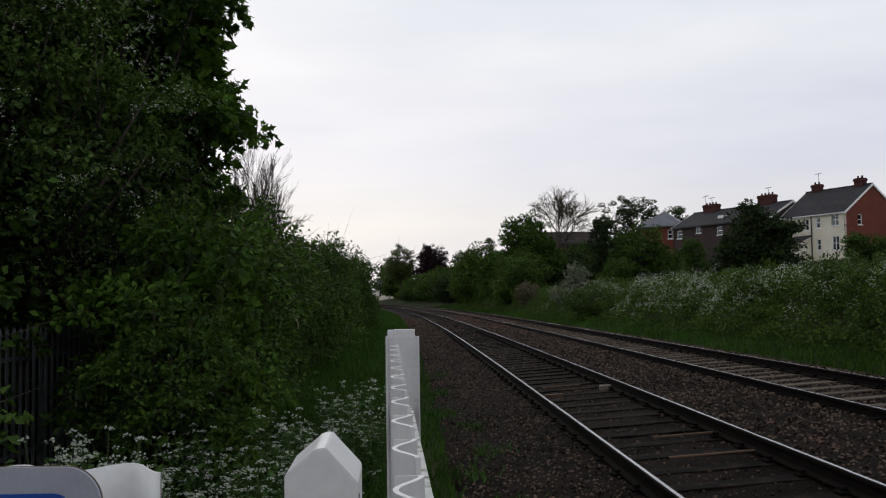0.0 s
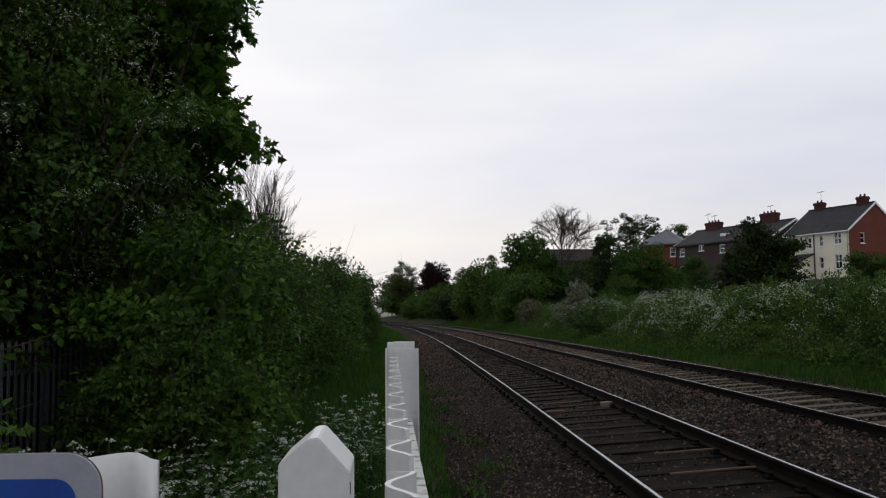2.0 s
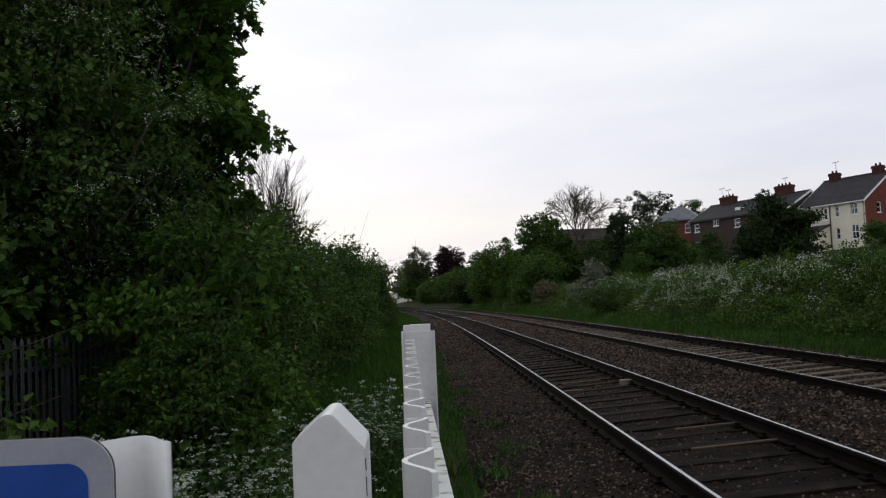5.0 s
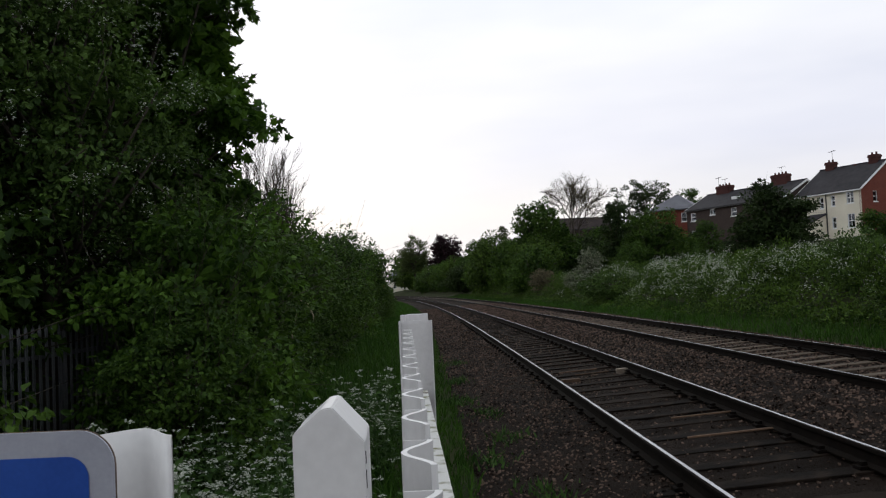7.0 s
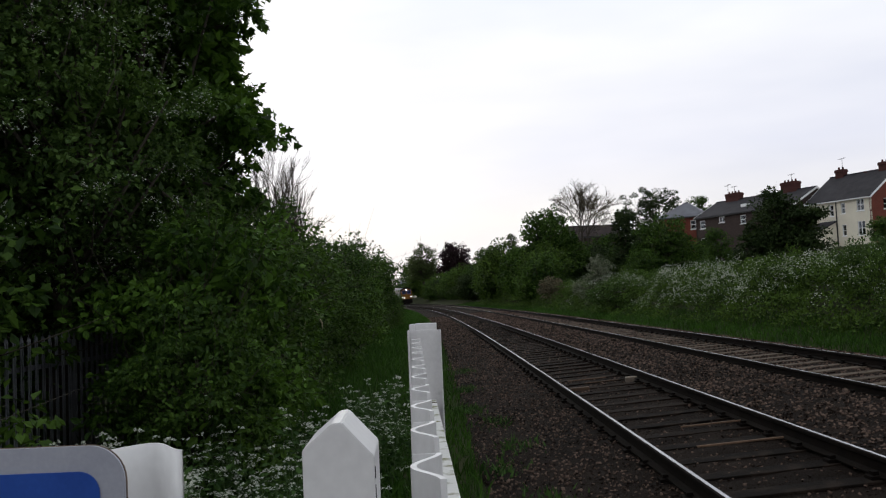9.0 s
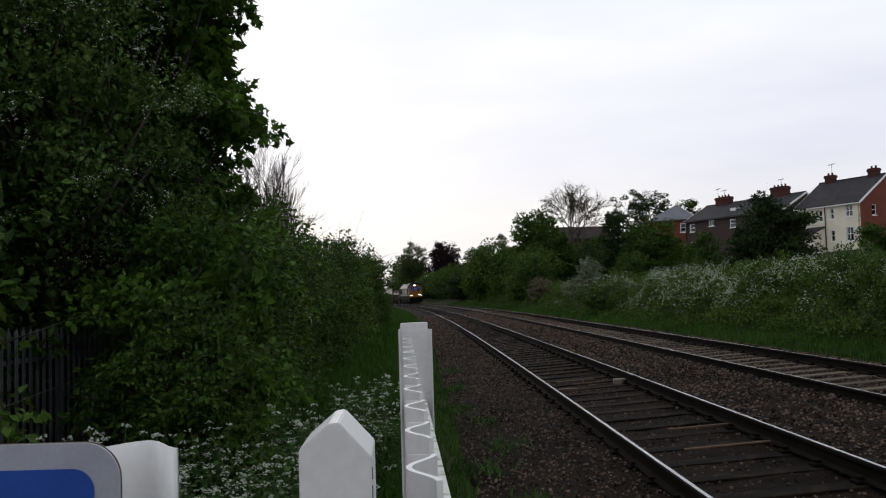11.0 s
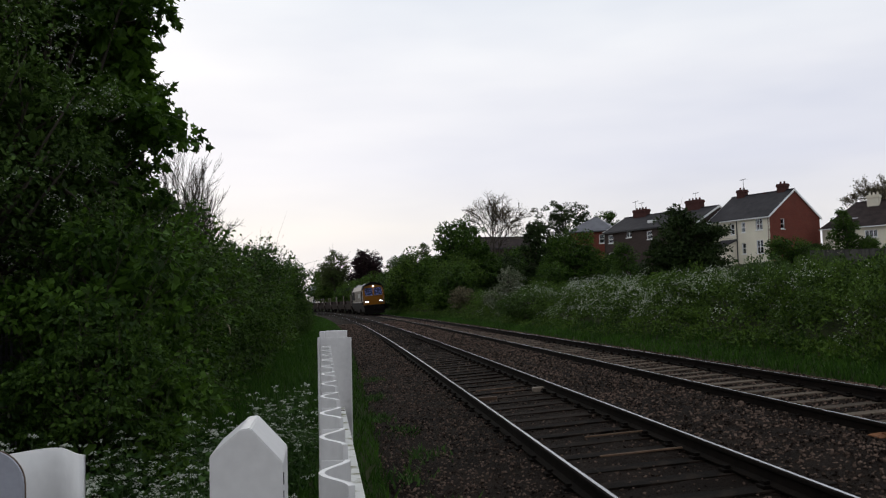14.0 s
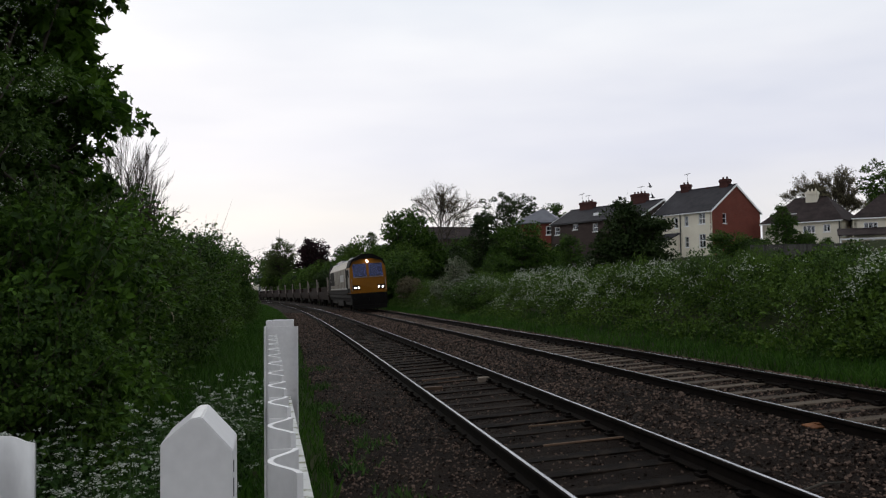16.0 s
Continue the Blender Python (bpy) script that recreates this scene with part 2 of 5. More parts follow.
    # cab shade as a colour, for the panels behind the windscreens
    "screen_dark": material("cab_shade_backing", (0.012, 0.013, 0.028), (0.03, 0.033, 0.058), 0.8, 1.2, 0, 0, 20),
    "lamp": glow("headlight", (1.0, 0.92, 0.84), 14.0),
    "feather": material("dark_feather", (0.01, 0.01, 0.012), (0.03, 0.03, 0.035), 0.8, 8, 0, 0, 40),
    "fence_wood": material("weathered_fence_wood", (0.03, 0.028, 0.026), (0.07, 0.065, 0.06), 0.9, 3, 0, 0.4, 30, object_random=0.5),
}


def glass_material(name, tint, alpha):
    """Window glass over a dark backing panel: a glossy sheet that lets part of the light through."""
    m = bpy.data.materials.new(name)
    m.use_nodes = True
    n, l = m.node_tree.nodes, m.node_tree.links
    n.clear()
    out, mix, gloss, clear = n.new("ShaderNodeOutputMaterial"), n.new("ShaderNodeMixShader"), n.new("ShaderNodeBsdfGlossy"), n.new("ShaderNodeBsdfTransparent")
    gloss.inputs["Roughness"].default_value = 0.03
    gloss.inputs[0].default_value = (*tint, 1)
    clear.inputs[0].default_value = (0.8, 0.85, 0.9, 1)
    mix.inputs[0].default_value = alpha
    l.new(clear.outputs[0], mix.inputs[1])
    l.new(gloss.outputs[0], mix.inputs[2])
    l.new(mix.outputs[0], out.inputs[0])
    return m


M["glass"] = glass_material("window_glass", (0.9, 0.92, 0.95), 0.06)
M["windscreen"] = glass_material("windscreen_glass", (0.5, 0.5, 0.9), 0.03)


# ---- mesh helpers ----
def link_mesh(name, mesh, mat, parent=None, label="", kind=""):
    if mat:
        mesh.materials.append(M[mat])
    ob = new(name, mesh)
    if parent:
        ob.parent = parent
    return tagged(ob, label, kind=kind)


def part(name, bm, mat, parent=None, label="", kind="", smooth=False):
    mesh = bpy.data.meshes.new(name)
    for f in bm.faces:
        f.smooth = smooth
    bm.to_mesh(mesh)
    bm.free()
    return link_mesh(name, mesh, mat, parent, label, kind)


def raw(name, verts, faces, mat, parent=None, label="", kind="", smooth=False):
    mesh = bpy.data.meshes.new(name)
    mesh.from_pydata([tuple(v) for v in np.asarray(verts).tolist()], [], faces)
    if smooth:
        mesh.polygons.foreach_set("use_smooth", [True] * len(mesh.polygons))
    mesh.update()
    return link_mesh(name, mesh, mat, parent, label, kind)


def thing(name, m, label, category, group="", kind=""):
    ob = new(name)
    ob.matrix_basis = m
    ob.empty_display_size = 0.1
    return tagged(ob, label, category, group, kind)


def box(bm, x0, y0, z0, x1, y1, z1, bevel=0.0):
    g = bmesh.ops.create_cube(bm, size=1.0, matrix=Matrix.LocRotScale(((x0 + x1) / 2, (y0 + y1) / 2, (z0 + z1) / 2), None, (x1 - x0, y1 - y0, z1 - z0)))
    if bevel:
        edges = list({e for v in g["verts"] for e in v.link_edges})
        bmesh.ops.bevel(bm, geom=edges, offset=bevel, segments=2, affect="EDGES", profile=0.6)
    return bm


def boxes(*specs):
    bm = bmesh.new()
    for s in specs:
        box(bm, *s)
    return bm


def cylinder(bm, p, q, r0, r1=None, sides=8):
    p, q = Vector(p), Vector(q)
    d = q - p
    m = Matrix.Translation((p + q) / 2) @ d.to_track_quat("Z", "Y").to_matrix().to_4x4()
    bmesh.ops.create_cone(bm, cap_ends=True, segments=sides, radius1=r0, radius2=r0 if r1 is None else r1, depth=d.length, matrix=m)
    return bm


def prism(bm, outline, y0, y1):
    """A closed outline of (x, z) drawn out from y0 to y1."""
    a = [bm.verts.new((x, y0, z)) for x, z in outline]
    b = [bm.verts.new((x, y1, z)) for x, z in outline]
    bm.faces.new(a)
    bm.faces.new(b[::-1])
    n = len(a)
    for i in range(n):
        bm.faces.new((a[i], b[i], b[(i + 1) % n], a[(i + 1) % n]))
    bmesh.ops.recalc_face_normals(bm, faces=bm.faces[:])
    return bm


def tubes(paths, sides=5):
    """Tapered tubes as verts and faces; each path is a list of (point, radius)."""
    verts, faces = [], []
    for path in paths:
        base = len(verts)
        for i, (p, r) in enumerate(path):
            p = Vector(p)
            d = (Vector(path[min(i + 1, len(path) - 1)][0]) - Vector(path[max(i - 1, 0)][0])).normalized()
            side = d.cross(Vector((0.31, 0.17, 0.93)) if abs(d.z) < 0.9 else Vector((1, 0, 0))).normalized()
            up = side.cross(d)
            for k in range(sides):
                a = 2 * math.pi * k / sides
                verts.append(p + (side * math.cos(a) + up * math.sin(a)) * r)
        for i in range(len(path) - 1):
            for k in range(sides):
                a, b = base + i * sides + k, base + i * sides + (k + 1) % sides
                faces.append((a, b, b + sides, a + sides))
        faces.append(tuple(base + (len(path) - 1) * sides + k for k in range(sides)))
    return verts, faces


LEAF = {
    "oval": ([(0, 0, 0), (0.3, 0.35, 0.08), (0.24, 0.72, 0.06), (0, 1, -0.06), (-0.24, 0.72, 0.06), (-0.3, 0.35, 0.08)], [(0, 1, 2, 3), (0, 3, 4, 5)]),
    "tuft": ([(0, 0, 0), (0.34, 0.5, 0.1), (0, 1, -0.05), (-0.34, 0.5, 0.1)], [(0, 1, 2), (0, 2, 3)]),
    "lobed": ([(0, 0, 0), (0.42, 0.05, 0.06), (0.3, 0.3, 0.05), (0.6, 0.55, 0.08), (0.27, 0.6, 0.04), (0, 1.05, -0.1), (-0.27, 0.6, 0.04), (-0.6, 0.55, 0.08), (-0.3, 0.3, 0.05), (-0.42, 0.05, 0.06)], [(0, 1, 2, 3, 4, 5), (0, 5, 6, 7, 8, 9)]),
}


def leaves(rng, points, outward, size, shape="oval", droop=0.45, spread=0.7):
    """Leaves at points, turned outward and hanging a little; verts and faces."""
    v0, f0 = LEAF[shape]
    v0 = np.array(v0)
    n = len(points)
    d = np.asarray(outward, float) + rng.normal(0, spread, (n, 3))
    d[:, 2] -= droop
    d /= np.linalg.norm(d, axis=1)[:, None] + 1e-9
    up = np.array([0, 0, 1.0]) + rng.normal(0, 0.6, (n, 3))
    side = np.cross(d, up)
    side /= np.linalg.norm(side, axis=1)[:, None] + 1e-9
    nor = np.cross(side, d)
    s = (size * rng.uniform(0.65, 1.3, n))[:, None, None]
    verts = np.asarray(points)[:, None, :] + s * (v0[None, :, 0, None] * side[:, None] + v0[None, :, 1, None] * d[:, None] + v0[None, :, 2, None] * nor[:, None])
    faces = [tuple(i * len(v0) + k for k in f) for i in range(n) for f in f0]
    return verts.reshape(-1, 3), faces


def clumps(rng, centres, radii, per, flat=0.6):
    """Points over uneven, domed sprays round the centres, with their outward directions."""
    n = len(centres) * per
    c, r = np.repeat(np.asarray(centres, float), per, 0), np.repeat(np.asarray(radii, float), per)
    d = rng.normal(0, 1, (n, 3))
    d /= np.linalg.norm(d, axis=1)[:, None]
    d[:, 2] = np.where(d[:, 2] < 0, d[:, 2] * 0.4, d[:, 2])
    k = rng.uniform(0.35, 1.05, n) ** 0.6
    tilt = np.repeat(rng.normal(0, 0.25, (len(centres), 2)), per, 0)
    p = d * (r * k)[:, None] * np.array([1, 1, flat])
    p[:, 2] += (p[:, :2] * tilt).sum(1) - 0.25 * (p[:, :2] ** 2).sum(1) / r
    return c + p, d


def in_ellipsoids(rng, blobs, n, shell=0.55):
    """Random centres inside ellipsoids (x, y, z, rx, ry, rz), most of them near the skin."""
    w = np.array([b[3] * b[4] * b[5] for b in blobs]) ** 0.75
    pick = rng.choice(len(blobs), n, p=w / w.sum())
    d = rng.normal(0, 1, (n, 3))
    d /= np.linalg.norm(d, axis=1)[:, None]
    b = np.array(blobs, float)[pick]
    return b[:, :3] + d * b[:, 3:] * (rng.uniform(shell ** 3, 1, n) ** (1 / 3))[:, None]


def tree(name, label, category, seed, m, trunk, blobs, n, per, clump, size, leaf, shape="oval", trunk_r=0.15, group="", twigs=0, bark="bark", stems=1, shell=0.55, core=0):
    """A tapered trunk with limbs to each clump of leaves. trunk: height of the fork; blobs: crown ellipsoids in the tree's space."""
    rng = np.random.default_rng(seed)
    root = thing(name, m, label, category, group)
    centres = in_ellipsoids(rng, blobs, n, shell)
    paths = []
    mid = np.mean([b[:3] for b in blobs], 0)
    feet = []
    for s in range(stems):
        foot = np.array([rng.uniform(-0.3, 0.3), rng.uniform(-0.3, 0.3), 0.0]) * (stems > 1)
        fork = np.array([mid[0] * 0.5 + rng.uniform(-0.4, 0.4) * (stems > 1), mid[1] * 0.5, trunk])
        top = np.array([mid[0], mid[1], mid[2] + blobs[0][5] * 0.5])
        feet.append((foot, fork, top))
        bend = (foot + fork) / 2 + rng.normal(0, 0.04, 3) * trunk
        paths.append([(foot + [0, 0, -0.25], trunk_r * 1.35), (foot, trunk_r * 1.2), (bend, trunk_r), (fork, trunk_r * 0.8), ((fork + top) / 2, trunk_r * 0.45), (top, trunk_r * 0.12)])
    for i, c in enumerate(centres):
        foot, fork, top = feet[i % stems]
        start = fork + (top - fork) * rng.uniform(0, 0.7)
        bend = (start + c) / 2 + rng.normal(0, 0.08, 3) * np.linalg.norm(c - start)
        r = trunk_r * rng.uniform(0.14, 0.32)
        paths.append([(start, r), (bend, r * 0.7), (c, r * 0.25)])
        for _ in range(twigs):
            e = c + rng.normal(0, clump * 0.9, 3) + (c - mid) * 0.12 + [0, 0, clump * 0.5]
            b0 = bend + (c - bend) * rng.uniform(0.1, 0.9)
            paths.append([(b0, r * 0.4), ((b0 + e) / 2 + rng.normal(0, 0.05, 3), r * 0.28), (e, r * 0.1)])
    raw("trunk", *tubes(paths), bark, root, smooth=True)
    if per:
        p, d = clumps(rng, centres, clump * rng.uniform(0.6, 1.25, n), per)
        v, f = leaves(rng, p, d, size, shape)
        raw("crown", v, f, leaf, root)
    if core:
        inner = in_ellipsoids(rng, [(b[0], b[1], b[2], b[3] * 0.72, b[4] * 0.72, b[5] * 0.72) for b in blobs], core, 0.2)
        v, f = leaves(rng, inner, rng.normal(0, 1, (core, 3)), size * 2.0, "oval")
        raw("inner_foliage", v, f, leaf, root)
    return root


# ---- the line of the railway ----
SLOPE = 0.0037


def line_x(y):
    """The inner face of the first rail: a curve that tightens to the left, then runs straight."""
    k = min(y, 230.0)
    x = 2.072 - 0.03427 * k - 1.6244e-4 * k * k - 5.157e-7 * k ** 3
    return x + (y - k) * -0.1908


def line_turn(y):
    k = min(y, 230.0)
    return -0.03427 - 3.2488e-4 * k - 1.5471e-6 * k * k


def on_line(u, y, z=0.0):
    """The point u metres to the right of the first rail, level with y along it."""
    t = line_turn(y)
    k = 1 / math.sqrt(1 + t * t)
    return Vector((line_x(y) + u * k, y - u * t * k, z + SLOPE * min(y, 400)))


GROUND_U = [-2000, -60, -9, -4.5, -2.2, -1.6, -1.0, -0.5, 1.9, 2.4, 3.1, 3.3, 5.4, 6.0, 6.6, 7.6, 9.0, 11.0, 13.0, 16.0, 22.0, 36.0, 43.0, 60.0, 2000]
GROUND_Z = [-0.5, -0.5, -0.4, -0.32, -0.32, -0.34, -0.33, -0.34, -0.28, -0.2, -0.16, -0.2, -0.12, -0.12, -0.05, 0.08, 0.55, 1.1, 1.5, 1.75, 2.1, 3.2, 4.9, 5.3, 6.5]


def ground_z(x, y):
    return float(np.interp(x - line_x(y), GROUND_U, GROUND_Z)) + SLOPE * max(min(y, 400), -50)


def build_ground():
    us = np.unique(np.concatenate([GROUND_U, np.arange(-9, 24, 0.5), np.arange(24, 80, 4), [-1000, -300, -150, -100, -35, -20, 120, 200, 400, 1000]]))
    ys = np.unique(np.concatenate([np.arange(-40, 60, 1.0), np.arange(60, 260, 4.0), [-1500, -500, -150, -80, 290, 340, 400, 500, 700, 1000, 1600, 2600]]))
    verts = []
    for y in ys:
        for u in us:
            x = line_x(y) + u
            wob = 0.05 * noise.noise((x * 0.7, y * 0.7, 0)) if not -1.8 < u < 6.4 else 0
            verts.append((x, y, ground_z(x, y) + wob))
    w = len(us)
    faces = [(j * w + i, j * w + i + 1, (j + 1) * w + i + 1, (j + 1) * w + i) for j in range(len(ys) - 1) for i in range(w - 1)]
    ob = raw("ground", verts, faces, "soil", smooth=True)
    tagged(ob, "dark earth and grassy verge rising to a bank", "ground", kind="structure")


def bed_z(u):
    """Height of the ballast between and beside the rails, canted with the track."""
    return float(np.interp(u, [-1.9, -1.5, -1.0, -0.45, 0.0, 1.435, 1.9, 2.4, 2.75, 3.4, 3.55, 4.93, 5.08, 5.6, 6.1, 6.5], [-0.36, -0.30, -0.28, -0.27, -0.268, -0.178, -0.14, -0.10, -0.055, -0.04, -0.085, -0.005, 0.035, 0.045, 0.0, -0.12]))


def build_bed():
    us = np.arange(-1.9, 6.51, 0.15)
    ys = np.concatenate([np.arange(-8, 30, 0.25), np.arange(30, 100, 1.0), np.arange(100, 421, 4.0)])
    verts = [on_line(u, y, bed_z(u) + 0.025 * noise.noise((u * 3, y * 3, 1.7))) for y in ys for u in us]
    w = len(us)
    faces = [(j * w + i, j * w + i + 1, (j + 1) * w + i + 1, (j + 1) * w + i) for j in range(len(ys) - 1) for i in range(w - 1)]
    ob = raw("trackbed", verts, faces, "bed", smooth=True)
    tagged(ob, "dark dirty ballast bed under both tracks", "trackbed", kind="structure")
    rng = np.random.default_rng(5)
    cube = np.array([(-1, -1, -1), (1, -1, -1), (1, 1, -1), (-1, 1, -1), (-1, -1, 1), (1, -1, 1), (1, 1, 1), (-1, 1, 1)]) * 0.6
    quads = [(4, 5, 6, 7), (0, 1, 5, 4), (1, 2, 6, 5), (2, 3, 7, 6), (3, 0, 4, 7)]
    verts, faces = [], []
    n = 84000
    yy = 3.0 + 77 * rng.uniform(0, 1, n) ** 2.6
    uu = rng.uniform(-1.75, 6.3, n)
    for y, u in zip(yy, uu):
        if 0 < u < 1.435 and rng.uniform() < 0.65:
            continue
        s = rng.uniform(0.005, 0.015) * (1.25 if u > 1.5 else 1.0) * (1 + y / 40)
        c = on_line(u, y, bed_z(u) + s * 0.35)
        pts = cube * rng.uniform(0.45, 1.5, (8, 3)) * s * [1.25, 1.0, 0.7]
        q = Euler((rng.normal(0, 0.5), rng.normal(0, 0.5), rng.uniform(0, 6.28))).to_matrix()
        b = len(verts)
        verts += [c + q @ Vector(p) for p in pts]
        faces += [tuple(b + k for k in f) for f in quads]
    ob = raw("ballast", verts, faces, "stone")
    tagged(ob, "loose grey-brown ballast stones between the rails", "ballast", kind="stuff")


RAILS = ((0.0, -0.076), (1.435, 0.019), (3.523, 0.092), (4.958, 0.175))


def build_rail(track, u, z, side):
    """A flat-bottomed rail; u is its inner head edge, side is +1 where the head lies to the right of it."""
    prof = [(-0.07, -0.159), (0.07, -0.159), (0.07, -0.148), (0.012, -0.13), (0.010, -0.05), (0.035, -0.035), (0.035, -0.006), (0.017, 0.0), (-0.017, 0.0), (-0.035, -0.006), (-0.035, -0.035), (-0.010, -0.05), (-0.012, -0.13), (-0.07, -0.148)]
    ys = list(np.arange(-8, 40, 1.0)) + list(np.arange(40, 240, 4.0)) + [260, 320, 420]
    verts = [on_line(u + side * 0.035 + p, y, z + q) for y in ys for p, q in prof]
    w = len(prof)
    faces = [(j * w + i, j * w + (i + 1) % w, (j + 1) * w + (i + 1) % w, (j + 1) * w + i) for j in range(len(ys) - 1) for i in range(w)]
    ob = raw("rail", verts, faces, "rust", track, "steel rail with a bright worn head and rusty sides coloured dark for shade")
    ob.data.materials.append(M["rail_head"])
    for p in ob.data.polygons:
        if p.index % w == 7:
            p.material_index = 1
    ob.data.update()


def build_track(first, label, mat, pitch, count, rise, size):
    track = thing("railway_track", pose(0, 0, 0), label, "railway track", kind="structure")
    for k in (0, 1):
        build_rail(track, *RAILS[first + k], -1 if k == 0 else 1)
    mid = RAILS[first][0] + 0.7175
    zmid = (RAILS[first][1] + RAILS[first + 1][1]) / 2
    lean = math.degrees(math.asin((RAILS[first + 1][1] - RAILS[first][1]) / 1.435))
    bm = boxes((-1.25, -size, -0.12, 1.25, size, 0.0, 0.012))
    mesh = bpy.data.meshes.new("sleeper")
    bm.to_mesh(mesh)
    bm.free()
    mesh.materials.append(M[mat])
    clip = bpy.data.meshes.new("rail_chair")
    bm = boxes((-0.13, -0.07, 0.0, 0.13, 0.07, 0.03, 0.006), (-0.10, -0.035, 0.03, -0.05, 0.035, 0.06), (0.05, -0.035, 0.03, 0.10, 0.035, 0.06))
    bm.to_mesh(clip)
    bm.free()
    clip.materials.append(M["rust"])
    rng = np.random.default_rng(first + 20)
    for i in range(count):
        y = -4 + i * pitch + rng.uniform(-0.02, 0.02)
        s = new("sleeper", mesh)
        s.parent = track
        turn = math.degrees(math.atan(line_turn(y)))
        s.matrix_basis = Matrix.Translation(on_line(mid, y, zmid - 0.165 + rise + rng.uniform(-0.008, 0.008))) @ pose(0, 0, 0, 0, -lean, -turn + rng.uniform(-0.6, 0.6))
        if y < 45:
            for a in (-0.75, 0.75):
                c = new("rail_chair", clip)
                c.parent = s
                c.matrix_basis = pose(a, 0, 0)
    return track


build_ground()
build_bed()
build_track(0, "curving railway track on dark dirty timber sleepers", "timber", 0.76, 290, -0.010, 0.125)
build_track(2, "curving railway track on pale concrete sleepers", "concrete", 0.70, 290, 0.006, 0.115)


# ---- the white crossing fence close to the camera ----
def build_picket_post():
    x0, x1, y0, y1, zs, zp = -0.177, -0.106, 0.90, 1.012, 1.312, 1.341
    post = thing("gate_post", pose(0, 0, 0), "white painted wooden post with a pointed top and chipped edges", "post")
    g = ground_z(-0.15, 0.95) - 0.1
    bm = prism(bmesh.new(), [(x0, g), (x1, g), (x1, zs - 0.005), (-0.137, zp), (-0.147, zp - 0.001), (x0, zs + 0.003)], y0, y1)
    for v in bm.verts:
        v.co.x -= (v.co.y - y0) * 0.061
    bmesh.ops.bevel(bm, geom=bm.edges[:], offset=0.0012, segments=2, affect="EDGES")
    part("shaft", bm, "white", post)
    for z, h, w in ((1.297, 0.012, 0.0010), (1.279, 0.018, 0.0008), (1.246, 0.03, 0.0009), (1.19, 0.02, 0.0008)):
        part("paint_chip", boxes((x1 - 0.0006, y0 + 0.002, z - h, x1 + 0.0006, y0 + 0.002 + w * 2, z)), "loco_dark", post, "dark chipped paint along the corner")


def channel_bm(z0):
    """A steel channel, open towards the panels."""
    ring = [(-0.292, 4.20), (-0.286, 4.20), (-0.286, 4.252), (-0.144, 4.252), (-0.144, 4.20), (-0.138, 4.20), (-0.138, 4.262), (-0.292, 4.262)]
    bm = bmesh.new()
    a = [bm.verts.new((x, y, z0)) for x, y in ring]
    b = [bm.verts.new((x, y, 1.321 + 0.003 * (x < -0.2))) for x, y in ring]
    bm.faces.new(a)
    bm.faces.new(b)
    for k in range(8):
        bm.faces.new((a[k], a[(k + 1) % 8], b[(k + 1) % 8], b[k]))
    bmesh.ops.recalc_face_normals(bm, faces=bm.faces[:])
    bmesh.ops.bevel(bm, geom=bm.edges[:], offset=0.001, segments=2, affect="EDGES")
    return bm


